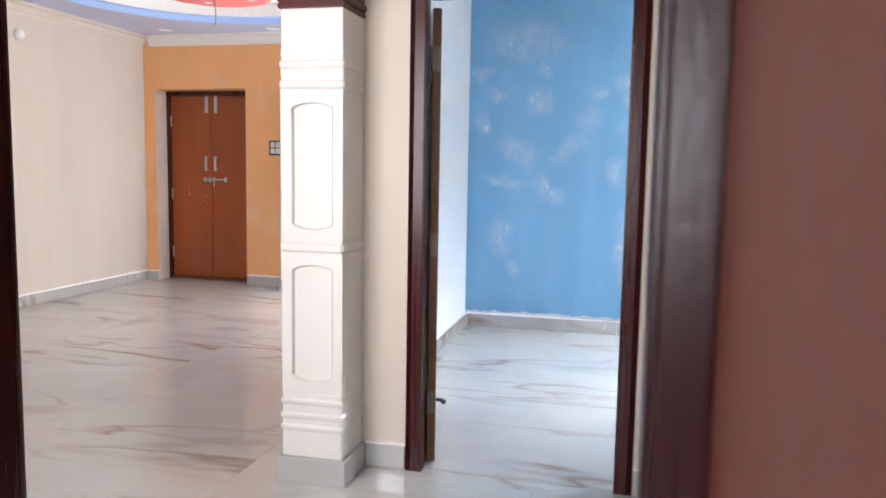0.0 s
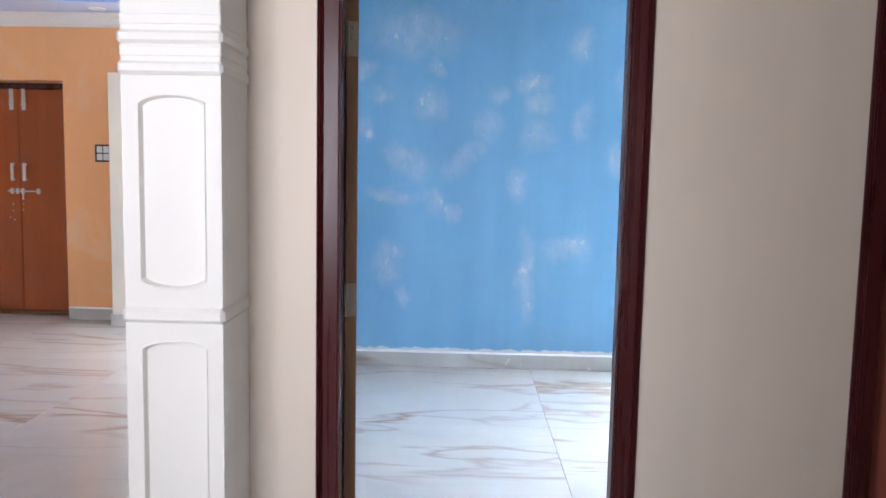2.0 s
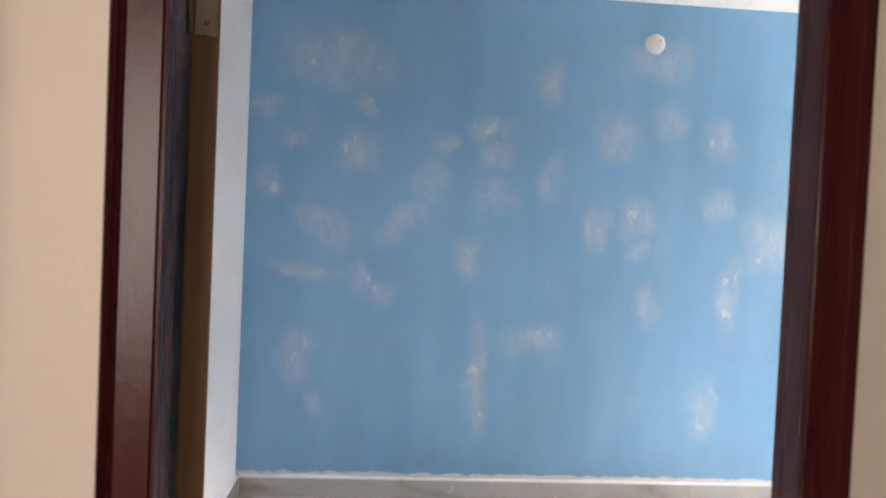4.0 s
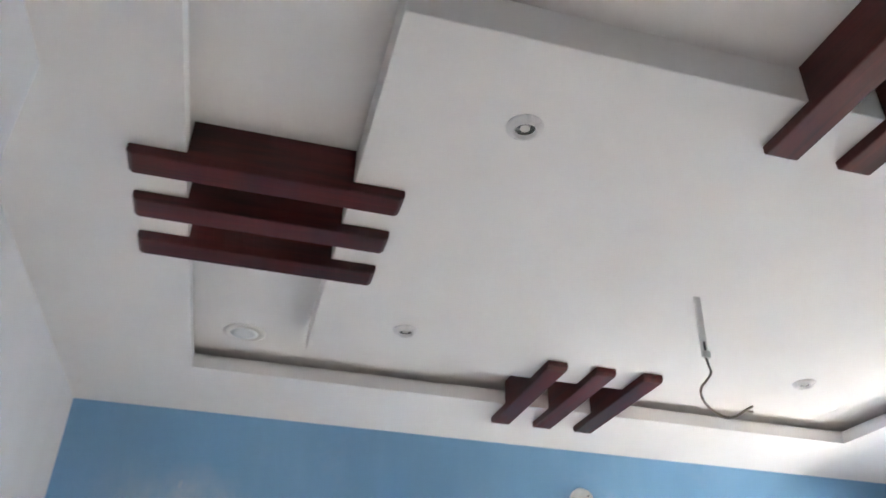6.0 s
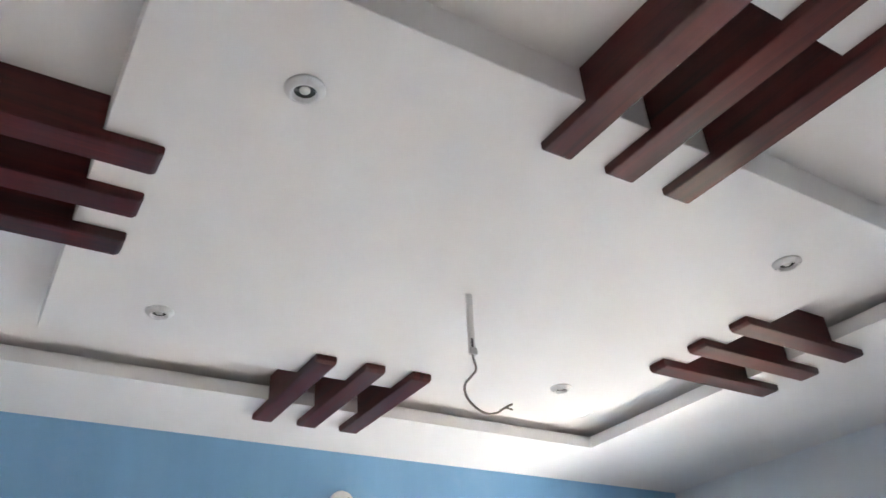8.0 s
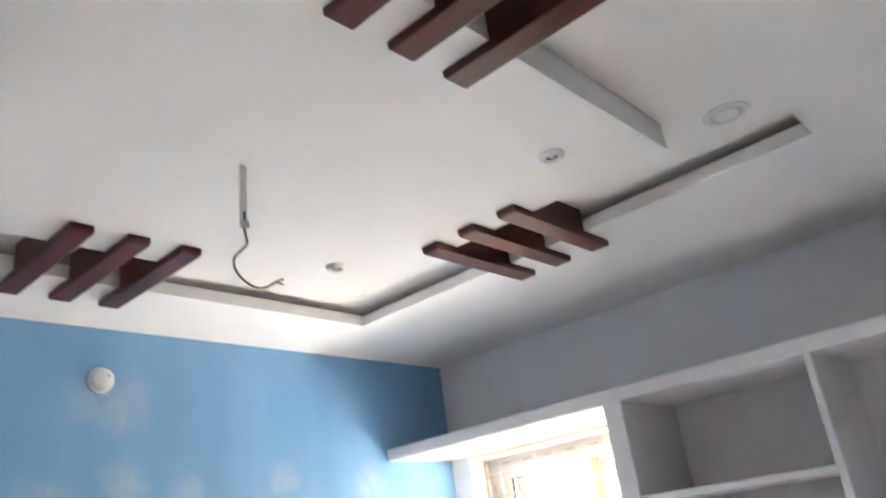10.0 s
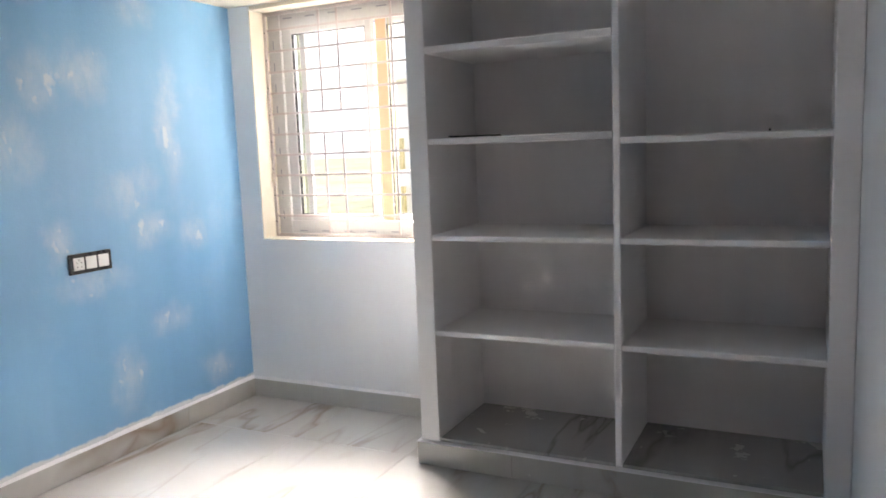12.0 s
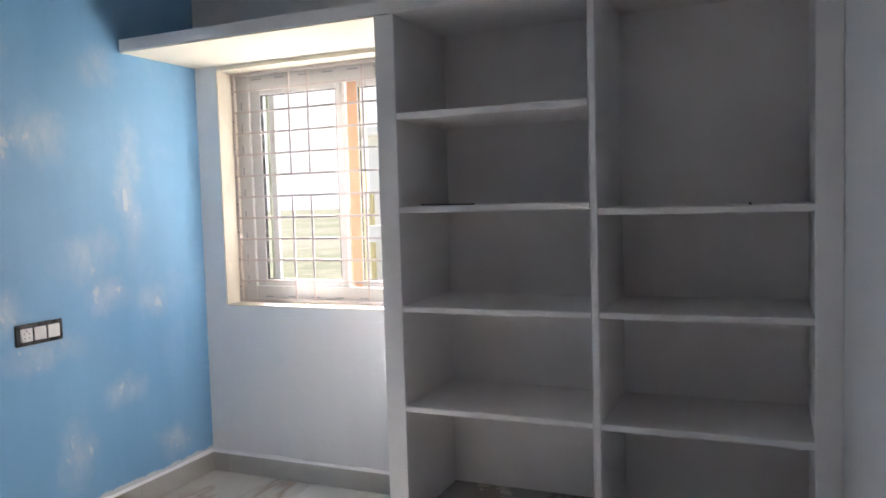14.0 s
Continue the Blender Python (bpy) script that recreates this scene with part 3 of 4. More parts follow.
def entrance_door():
    e = thing("door_4", "orange brown double entrance door, closed and bolted", "door", kind="structure", at=(-4.693, 8.70, 0))
    w = 1.070
    for xa, xb, za, zb in ((0.0, 0.045, 0.0, 2.076), (w - 0.045, w, 0.0, 2.076), (0.045, w - 0.045, 2.028, 2.076)):
        part("frame_bar", box(bmesh.new(), xa, xb, 0, 0.09, za, zb, 0.003), MAROON, e)
    part("threshold", box(bmesh.new(), 0.045, w - 0.045, -0.012, 0.09, 0, 0.03, 0.004), RAWWOOD, e)
    mid = w / 2 + 0.005
    for xa, xb in ((0.047, mid - 0.0015), (mid + 0.0015, w - 0.047)):
        leaf = part("leaf", box(bmesh.new(), xa, xb, 0.02, 0.055, 0.034, 2.024, 0.002), DOORBROWN, e)
        s = -1 if xa < 0.1 else 1
        hx = mid + s * 0.055
        bm = bmesh.new()
        prism(bm, [(hx - 0.013, 1.21), (hx + 0.013, 1.21), (hx + 0.013, 1.37), (hx - 0.013, 1.37)], -0.012, -0.004, "y")
        box(bm, hx - 0.012, hx + 0.012, -0.004, 0.02, 1.21, 1.235, 0.002)
        box(bm, hx - 0.012, hx + 0.012, -0.004, 0.02, 1.345, 1.37, 0.002)
        part("pull_handle", bm, STEEL, leaf, "steel pull handle")
        bm = bmesh.new()
        box(bm, hx - 0.018, hx + 0.018, 0.012, 0.02, 1.84, 2.03, 0.002)
        box(bm, hx - 0.006, hx + 0.006, 0.002, 0.012, 1.85, 2.035, 0.003)
        box(bm, hx - 0.014, hx + 0.014, -0.012, 0.002, 1.88, 1.89, 0.002)
        part("tower_bolt", bm, STEEL, leaf, "steel bolt at the top")
        ex = 0.047 if s < 0 else w - 0.047
        for z in (0.3, 0.95, 1.75):
            part("hinge", box(bmesh.new(), ex - 0.008, ex + 0.008, 0.010, 0.02, z - 0.06, z + 0.06, 0.002), STEEL, leaf, "steel hinge")
    bm = bmesh.new()
    box(bm, mid - 0.11, mid + 0.19, 0.004, 0.014, 1.112, 1.124, 0.003)
    for dx in (-0.07, -0.02, 0.03, 0.17):
        box(bm, mid + dx - 0.014, mid + dx + 0.014, 0.0, 0.02, 1.093, 1.143, 0.003)
    box(bm, mid + 0.03, mid + 0.042, -0.01, 0.004, 1.04, 1.12, 0.003)
    part("aldrop_bolt", bm, STEEL, e, "steel sliding bolt with a hasp")
    for dx, dz in ((-0.28, 1.0), (-0.28, 0.95), (-0.07, 1.0), (-0.07, 0.94), (0.02, 1.0), (0.02, 0.95), (-0.10, 0.88), (-0.06, 0.86)):
        part("screw_plug", lathe([(0.005, 0.0), (0.005, 0.004)], 10, (mid + dx, 0.017, dz), "y"), STEEL, e)
    return e


entrance_door()
# painted cheeks of the recess
for xa, xb in ((-4.693, -4.690), (-3.626, -3.623)):
    tagged(part("trim_reveal", box(bmesh.new(), xa, xb, 8.503, 8.698, 0, 2.074), BEIGE), "plastered beige cheek of the door recess", "trim", kind="structure")


# ---- pilaster in the passage ----
def pilaster():
    e = thing("pilaster", "ivory plaster pilaster with two arched panels and a wooden cap", "column", at=(-0.8905, YF, 0))
    w, d = 0.127, 0.235          # half width, depth in front of the wall
    up = lambda z: 1.31 + (z - 1.31) * 0.975 if z > 0.12 else z
    def slab(name, hw, dp, z0, z1, bev=0.004, mat=IVORY):
        z0, z1 = up(z0), up(z1)
        return part(name, box(bmesh.new(), -hw, hw, -dp, -0.001, z0, z1, bev), mat, e)

    def panel(name, z0, z1):
        """A block with a raised rim round a sunk, arched field."""
        z0, z1 = up(z0), up(z1)
        bm = bmesh.new()
        n, hw, rise = 14, 0.087, 0.045
        za, zb = z0 + 0.045, z1 - 0.045
        loop = []
        for i in range(n + 1):
            t = math.pi * i / n
            loop.append((hw * max(-1, min(1, 1.12 * math.cos(t))), zb - rise + rise * math.sin(t) ** 0.8))
        for i in range(n + 1):
            t = math.pi * i / n
            loop.append((-hw * max(-1, min(1, 1.12 * math.cos(t))), za + rise - rise * math.sin(t) ** 0.8))
        clean = []
        for p in loop:
            if not clean or (Vector(p) - Vector(clean[-1])).length > 0.002:
                clean.append(p)
        k = len(clean)
        cz = (z0 + z1) / 2
        outer = []
        for x, z in clean:
            k_out = w / hw
            outer.append((x * k_out, z) if abs(x) >= 0.985 * hw else (x * k_out, z1 if z > cz else z0))
        rings = []
        for shape, y, shrink in ((outer, -d, 1), (clean, -d, 1), (clean, -d - 0.004, 0.985), (clean, -d - 0.004, 0.955), (clean, -d + 0.016, 0.90), (clean, -d + 0.016, 0.5)):
            rings.append([bm.verts.new((x * shrink, y, cz + (z - cz) * (1 - (1 - shrink) * 0.35))) for x, z in shape])
        for a, b in zip(rings, rings[1:]):
            for i in range(k):
                f = bm.faces.new((a[i], a[(i + 1) % k], b[(i + 1) % k], b[i]))
                f.smooth = False
        bm.faces.new(rings[-1])
        q = [(-w, z0), (w, z0), (w, z1), (-w, z1)]
        front = [bm.verts.new((x, -d, z)) for x, z in q]
        back = [bm.verts.new((x, -0.001, z)) for x, z in q]
        for i in range(4):
            bm.faces.new((front[i], front[(i + 1) % 4], back[(i + 1) % 4], back[i]))
        # the four corners between the swept outline and the square block
        for c in range(4):
            px, pz = q[c]
            on_side = min((v for v in rings[0] if abs(v.co.x - px) < 1e-5), key=lambda v: abs(v.co.z - pz))
            on_end = min((v for v in rings[0] if abs(v.co.z - pz) < 1e-5), key=lambda v: abs(v.co.x - px))
            bm.faces.new((on_side, on_end, front[c]))
        bmesh.ops.recalc_face_normals(bm, faces=bm.faces)
        return part(name, bm, IVORY, e)

    slab("base_tile", w + 0.020, d + 0.020, 0.0, 0.105, 0.003, SKIRT)
    slab("plinth", w, d, 0.105, 0.345, 0.003)
    for z in (0.185, 0.235, 0.295):
        slab("moulding", w + 0.007, d + 0.009, z, z + 0.028, 0.008)
    panel("lower_panel", 0.345, 0.925)
    slab("waist", w + 0.006, d + 0.010, 0.925, 0.968, 0.010)
    panel("upper_panel", 0.968, 1.572)
    slab("neck", w, d, 1.572, 1.884, 0.003)
    for z, hh in ((1.574, 0.034), (1.652, 0.034)):
        slab("moulding", w + 0.007, d + 0.010, z, z + hh, 0.008)
    for z in (1.62, 1.70):
        slab("groove_band", w + 0.002, d + 0.003, z, z + 0.028, 0.003)
    # stained wooden cap and the springing of the beam above
    bm = bmesh.new()
    prism(bm, [(x, up(z)) for x, z in [(-w - 0.004, 1.884), (w + 0.004, 1.884), (w + 0.010, 1.895), (w, 1.905), (w + 0.012, 1.915), (w + 0.012, 1.932), (-w - 0.012, 1.932), (-w - 0.012, 1.915), (-w, 1.905), (-w - 0.010, 1.895)]], -d - 0.012, -0.001, "y")
    part("cap_moulding", bm, SLATX, e, "maroon stained wooden moulding")
    bm = bmesh.new()
    out = [(w - 0.002, 1.932), (w + 0.004, 1.95), (w - 0.004, 1.975), (w - 0.004, 2.25), (-w - 0.30, 2.25)]
    out += [(-w - 0.30 + 0.26 * math.sin(t), 2.235 - 0.20 * (1 - math.cos(t))) for t in [i * math.pi / 2 / 10 for i in range(11)]]
    out += [(-w - 0.030, 1.955), (-w - 0.012, 1.932)]
    prism(bm, [(x, up(z)) for x, z in out], -d - 0.02, -0.001, "y")
    part("bracket", bm, SLATX, e, "curved stained wooden bracket")
    return e


pilaster()
# cream beam that the bracket carries, over the opening to the hall
tagged(part("beam", box(bmesh.new(), HX0, -0.755, YD - 0.138, YD - 0.004, 2.252, 2.638), CREAM), "cream plastered beam over the hall opening", "beam", kind="structure")


# ---- blue room: ceiling battens, lamps ----
def batten_group(name, centre, along, mats):
    """Three stained battens laid across the ceiling channel, each with a deep web inside the channel."""
    for k in (-1, 0, 1):
        e = thing("ceiling_batten", "maroon stained wooden batten across the ceiling channel", "batten", "battens " + name, at=(*centre, ZC))
        lo, hi, w0, w1 = -0.30, 0.30, k * 0.176 - 0.036, k * 0.176 + 0.036
        bm = bmesh.new()
        ch = 0.010
        out = [(lo, -0.001), (lo, -0.020), (lo + ch, -0.028), (hi - ch, -0.028), (hi, -0.020), (hi, -0.001)]
        if along == "x":
            prism(bm, out, w0, w1, "y")
        else:
            prism(bm, out, w0, w1, "x")
        bmesh.ops.bevel(bm, geom=list(bm.edges), offset=0.0018, segments=2, affect="EDGES")
        part("bar", bm, mats, e)
        g = channel[name]
        if along == "x":
            web = (g[0] - centre[0] + 0.002, g[1] - centre[0] - 0.002, w0 + 0.004, w1 - 0.004, -0.002, ZS - ZC - 0.001)
        else:
            web = (w0 + 0.004, w1 - 0.004, g[0] - centre[1] + 0.002, g[1] - centre[1] - 0.002, -0.002, ZS - ZC - 0.001)
        part("web", box(bmesh.new(), *web), mats, e)


channel = {"west": (-0.505, -0.14), "east": (1.85, 2.170), "north": (6.42, 6.690), "south": (4.618, 4.945)}
batten_group("west", (-0.323, 5.663), "x", SLATX)
batten_group("east", (2.030, 5.660), "x", SLATX)
batten_group("north", (0.858, 6.548), "y", SLATY)
batten_group("south", (0.862, 4.785), "y", SLATY)


def spotlight(x, y):
    e = thing("spotlight", "small recessed white ceiling spotlight, switched off", "spotlight", "ceiling spotlights", at=(x, y, ZC))
    part("rim", lathe([(0.021, -0.002), (0.023, -0.013), (0.027, -0.014), (0.030, -0.008), (0.037, -0.006), (0.039, -0.003), (0.039, 0.0), (0.021, -0.001)], 32), SATINRIM, e)
    part("reflector", lathe([(0.021, -0.004), (0.013, -0.002), (0.012, -0.0015), (0.0, -0.0012)], 28), DARKLENS, e)
    part("bulb", lathe([(0.011, -0.003), (0.010, -0.006), (0.0, -0.008)], 20), STEEL, e)


for x, y in ((0.160, 5.168), (0.142, 6.172), (1.573, 6.165), (1.572, 5.177)):
    spotlight(x, y)


def downlight(x, y):
    e = thing("downlight", "round white recessed downlight in the ceiling channel", "downlight", "channel downlights", at=(x, y, ZS))
    part("rim", lathe([(0.046, -0.004), (0.052, -0.008), (0.066, -0.006), (0.072, -0.001), (0.046, -0.001)], 40), WHITEPLASTIC, e)
    part("diffuser", lathe([(0.047, -0.0045), (0.030, -0.0055), (0.0, -0.006)], 36), LENS, e)


for x, y in ((-0.344, 6.545), (1.985, 4.790), (1.985, 6.545), (-0.344, 4.79)):
    downlight(x, y)

# fan hook strip with its loose wire
e = thing("fan_wire", "white ceiling conduit strip with a loose grey wire", "wiring", at=(0.875, 5.709, ZC))
bm = box(bmesh.new(), -0.010, 0.010, -0.004, 0.004, -0.185, -0.001, 0.0015)
for v in bm.verts:
    v.co.x += -0.04 * v.co.z * 0.6 * -1
part("strip", bm, WHITEPLASTIC, e)
part("slot", box(bmesh.new(), -0.008, -0.001, -0.0055, -0.0042, -0.176, -0.140, 0.0005), BLACKPLASTIC, e)
part("clip", box(bmesh.new(), -0.013, 0.009, -0.0075, 0.0055, -0.186, -0.166, 0.0015), STEEL, e)
tube("wire", [(-0.004, 0, -0.18), (0.000, 0, -0.205), (0.010, 0.004, -0.225), (-0.012, 0, -0.25), (-0.040, 0, -0.278), (-0.032, 0, -0.318), (0.015, 0, -0.348), (0.055, 0, -0.344), (0.085, 0, -0.322), (0.112, 0, -0.308)], 0.0032, WIRE, e)
tube("wire_end", [(0.085, 0.002, -0.322), (0.100, 0.004, -0.318), (0.114, 0.004, -0.322)], 0.0026, WIRE, e)

# wall lamp rose
e = thing("wall_lamp_holder", "white round plastic lamp holder on the blue wall", "lamp holder", at=(1.155, YN, 2.453))
part("base", lathe([(0.052, 0.0), (0.052, -0.012), (0.046, -0.020)], 32, axis="y"), WHITEPLASTIC, e)
part("dome", lathe([(0.046, -0.020), (0.042, -0.036), (0.030, -0.050), (0.012, -0.056), (0.0, -0.057)], 32, axis="y"), WHITEPLASTIC, e)
part("screw", lathe([(0.004, -0.0565), (0.004, -0.0595)], 10, (0.008, 0, 0.008), "y"), DARKLENS, e)

e = thing("red_tag", "small dark red tag hanging at the wall edge", "tag", at=(-0.905, 5.60, 2.46))
bm = bmesh.new()
prism(bm, [(0, 0.022), (0.012, 0.012), (0.010, -0.012), (-0.004, -0.024), (-0.010, -0.004)], -0.012, 0.012, "y")
part("cloth", bm, REDCLOTH, e)


def switch_plate(name, label, place, w, h, modules, turned=0, rows=1):
    """A black frame with white modules, on a wall that faces -y."""
    e = thing(name, label, "switch plate", at=place)
    bm = bmesh.new()
    box(bm, -w / 2, w / 2, -0.010, 0, -h / 2, h / 2, 0.004, seg=2)
    part("frame", bm, BLACKPLASTIC, e)
    n = len(modules) // rows
    cell = min((w - 0.030) / n, 0.060)
    for i, kind in enumerate(modules):
        r, c = divmod(i, n)
        cx = (c - (n - 1) / 2) * (w - 0.026) / n
        cz = ((rows - 1) / 2 - r) * (h - 0.02) / rows
        ch = (h - 0.030) / rows
        md = part("module", box(bmesh.new(), cx - cell / 2 + 0.003, cx + cell / 2 - 0.003, -0.0145, -0.010, cz - ch / 2 + 0.002, cz + ch / 2 - 0.002, 0.0015), WHITEPLASTIC, e)
        if kind == "socket":
            for dx, dz in ((0, 0.016), (-0.010, 0.006), (0.010, 0.006), (-0.010, -0.012), (0.010, -0.012)):
                part("socket_hole", lathe([(0.0028, -0.0152), (0.0028, -0.0146)], 10, (cx + dx, 0, cz + dz), "y"), BLACKPLASTIC, md)
    return e


switch_plate("socket_plate", "black framed socket and two white switches on the blue wall", (2.184, YN - 0.0005, 0.912), 0.216, 0.088, ("socket", "switch", "switch"))
switch_plate("switch_plate", "black framed plate of four white switches on the orange wall", (-3.282, HY1 - 0.0005, 1.465), 0.14, 0.15, ("switch",) * 4, rows=2)


# ---- blue room: built-in shelves with loft ----
def trowelled(x0, x1, a0, a1, c0, c1, along="y", amount=0.0018):
    """A hand-plastered slab or post: its front edges waver slightly along its length."""
    bm = bmesh.new()
    n = max(4, int((a1 - a0) / 0.07))
    rings = []
    for i in range(n + 1):
        a = a0 + (a1 - a0) * i / n
        w = noise.noise(Vector((a * 3.1, c0 * 7.0, x1))) * amount
        t = noise.noise(Vector((a * 5.0, c0 * 5.0, 4.0))) * amount * 0.6
        b = 0.004
        ring = [(x1, c0), (x1, c1), (x0 + b + t, c1 + w), (x0 + t, c1 - b + w), (x0 + t, c0 + b + w), (x0 + b + t, c0 + w)]
        rings.append([bm.verts.new((x, a, c) if along == "y" else (x, c, a)) for x, c in ring])
    for p, q in zip(rings, rings[1:]):
        for k in range(6):
            bm.faces.new((p[k], p[(k + 1) % 6], q[(k + 1) % 6], q[k]))
    bm.faces.new(rings[0])
    bm.faces.new(rings[-1])
    bmesh.ops.recalc_face_normals(bm, faces=bm.faces)
    return bm


def built_in_shelves():
    e = thing("built_in_shelves", "empty built-in plastered shelves in two columns", "shelves", at=(XF, 4.171, 0))
    b = 0.004
    y = lambda v: v - 4.171
    D = XE - XF - 0.001
    part("pillar", box(bmesh.new(), 0, D, y(5.742), y(5.828), 0.0, 2.128, 0.006, seg=2), SHELFPAINT, e)
    part("pillar", box(bmesh.new(), 0, D, y(4.196), y(4.278), 0.0, 2.128, 0.006, seg=2), SHELFPAINT, e)
    part("divider", trowelled(0.002, D, 0.112, 2.128, y(4.966), y(4.992), "z", 0.0015), SHELFPAINT, e)
    part("base", box(bmesh.new(), 0.0, D, y(4.279), y(5.741), 0.0, 0.104, b), SHELFPAINT, e)
    part("back", box(bmesh.new(), D - 0.012, D, y(4.279), y(5.741), 0.105, 2.127), SHELFPAINT, e)
    for z0, z1 in ((0.567, 0.590), (0.967, 0.990), (1.357, 1.382), (1.719, 1.747)):
        part("shelf", trowelled(0.004, D - 0.013, y(4.9945), y(5.7415), z0, z1), SHELFPAINT, e)
    for z0, z1 in ((0.563, 0.588), (0.967, 0.991), (1.333, 1.358)):
        part("shelf", trowelled(0.004, D - 0.013, y(4.2785), y(4.9635), z0, z1), SHELFPAINT, e)
    for ya, yb in ((4.9925, 5.7415), (4.2785, 4.9655)):
        part("floor_tile", box(bmesh.new(), 0.006, D - 0.014, y(ya), y(yb), 0.1055, 0.1195, 0.0015), SHELFTILE, e, "grey marble print tile")
    return e


built_in_shelves()
bm = box(bmesh.new(), XF, XE - 0.001, YI + 0.006, YN - 0.001, 2.130, 2.186, 0.006, seg=2)
tagged(part("loft_slab", bm, SHELFPAINT), "white plastered loft slab over window and shelves", "loft", kind="structure")
# cream paint under the loft, before the window
bm = box(bmesh.new(), XF + 0.006, XE - 0.002, 5.832, YN - 0.002, 2.1255, 2.1297)
tagged(part("trim_soffit", bm, REVEAL), "cream painted soffit under the loft slab", "soffit", kind="structure")
e = thing("flat_stick", "dark flat stick lying on a shelf", "stick", at=(2.71, 5.545, 1.382))
bm = bmesh.new()
box(bm, -0.008, 0.008, -0.115, 0.115, 0.0, 0.006, 0.002)
for v in bm.verts:
    v.co.z += 0.004 * (1 + math.sin(v.co.y * 22)) * 0.5
    v.co.x += v.co.y * 0.08
part("stick", bm, BLACKPLASTIC, e)
e = thing("wooden_peg", "tiny dark peg lying on a shelf", "peg", at=(2.70, 4.468, 1.358))
part("peg", lathe([(0.002, 0.0), (0.004, 0.001), (0.004, 0.007), (0.002, 0.009)], 12), BLACKPLASTIC, e)
e = thing("pipe_hole", "dark round pipe sleeve in the wall above the loft", "pipe sleeve", at=(XE, 4.568, 2.62))
bm = lathe([(0.026, 0.0), (0.026, -0.006), (0.021, -0.006), (0.020, -0.001), (0.0, -0.001)], 24)
bmesh.ops.rotate(bm, verts=bm.verts, matrix=Matrix.Rotation(radians(90), 3, "Y"), cent=(0, 0, 0))
part("sleeve", bm, BLACKPLASTIC, e)


# ---- blue room: window ----
def window():
    y0, y1, z0, z1 = WIN
    e = thing("window_1", "white sliding window with a welded safety grille", "window", kind="structure", at=(3.30, y0, z0))
    W, H = y1 - y0, 2.10 - z0

    def bar(name, x0, x1, ya, yb, za, zb, mat, parent=e, bev=0.003):
        return part(name, box(bmesh.new(), x0, x1, ya, yb, za, zb, bev), mat, parent)

    part("sill", box(bmesh.new(), -0.112, 0.12, 0.002, W - 0.002, 0.0, 0.006, 0.002), REVEAL, e)
    part("cheek", box(bmesh.new(), -0.112, 0.12, W - 0.007, W - 0.002, 0.007, H), REVEAL, e)
    part("cheek", box(bmesh.new(), -0.112, 0.12, 0.002, 0.007, 0.007, H), REVEAL, e)
    part("soffit", box(bmesh.new(), -0.112, 0.12, 0.0075, W - 0.0075, H + 0.002, z1 - z0 - 0.002), REVEAL, e)
    # outer frame
    o = 0.082
    bar("frame", 0.03, 0.115, 0.008, 0.008 + o, 0.008, H - 0.002, UPVC)
    bar("frame", 0.03, 0.115, W - 0.008 - o, W - 0.008, 0.008, H - 0.002, UPVC)
    bar("frame", 0.03, 0.115, 0.0085 + o, W - 0.0085 - o, 0.008, 0.008 + o, UPVC)
    bar("frame", 0.03, 0.115, 0.0085 + o, W - 0.0085 - o, H - 0.002 - o, H - 0.002, UPVC)

    def sash(x, ya, yb, sa, sb, deep=0.030):
        """A sash between ya and yb with stiles sa and sb wide, a dark gasket and the pane behind a slim bead."""
        s = 0.033
        za, zb = 0.008 + o + 0.001, H - 0.003 - o
        for a, b, c, d in ((ya, ya + sa, za, zb), (yb - sb, yb, za, zb), (ya + sa, yb - sb, za, za + s), (ya + sa, yb - sb, zb - s, zb)):
            bar("sash_bar", x, x + deep, a, b, c, d, UPVC)
        q = 0.004
        a, b, c, d = ya + sa, yb - sb, za + s, zb - s
        for u in ((a, a + q, c, d), (b - q, b, c, d), (a + q, b - q, c, c + q), (a + q, b - q, d - q, d)):
            bar("gasket", x + 0.004, x + 0.020, *u, DARKLENS, bev=0.0)
        g = part("pane", box(bmesh.new(), x + 0.012, x + 0.016, a + q, b - q, c + q, d - q), GLASS, e)
        g.visible_shadow = False

    sash(0.042, 6.372 - y0, W - 0.0905, 0.040, 0.062)
    sash(0.078, 0.0905, 6.371 - y0, 0.062, 0.066)
    # track of the insect screen behind the inner sash
    for a, b, m in ((6.812, 6.848, UPVC), (6.852, 6.866, GREENFILM)):
        bar("screen_track", 0.078, 0.100, a - y0, b - y0, 0.0905, H - 0.0855, m)
    for a, b, m in ((6.309, 6.368, PEACH), (6.289, 6.293, OCHRE), (6.268, 6.277, OCHRE)):
        part("protective_film", box(bmesh.new(), 0.0750, 0.0775, a - y0, b - y0, 0.092, H - 0.088), m, e, "peach protective film on the sash")
    for k in range(9):
        part("print_mark", box(bmesh.new(), 0.0285, 0.0298, W - 0.045, W - 0.038, 0.10 + 0.115 * k, 0.145 + 0.115 * k), BLUEGREY, e)
    for k in range(7):
        part("print_mark", box(bmesh.new(), 0.0285, 0.0298, 0.12 + 0.145 * k, 0.18 + 0.145 * k, H - 0.038, H - 0.031), BLUEGREY, e)
        part("print_mark", box(bmesh.new(), 0.0285, 0.0298, 0.10 + 0.145 * k, 0.15 + 0.145 * k, 0.032, 0.038), BLUEGREY, e)
    # grille: flat outer frame, cross bars and short uprights
    gx = -0.004
    gr = thing_part("grille", e)
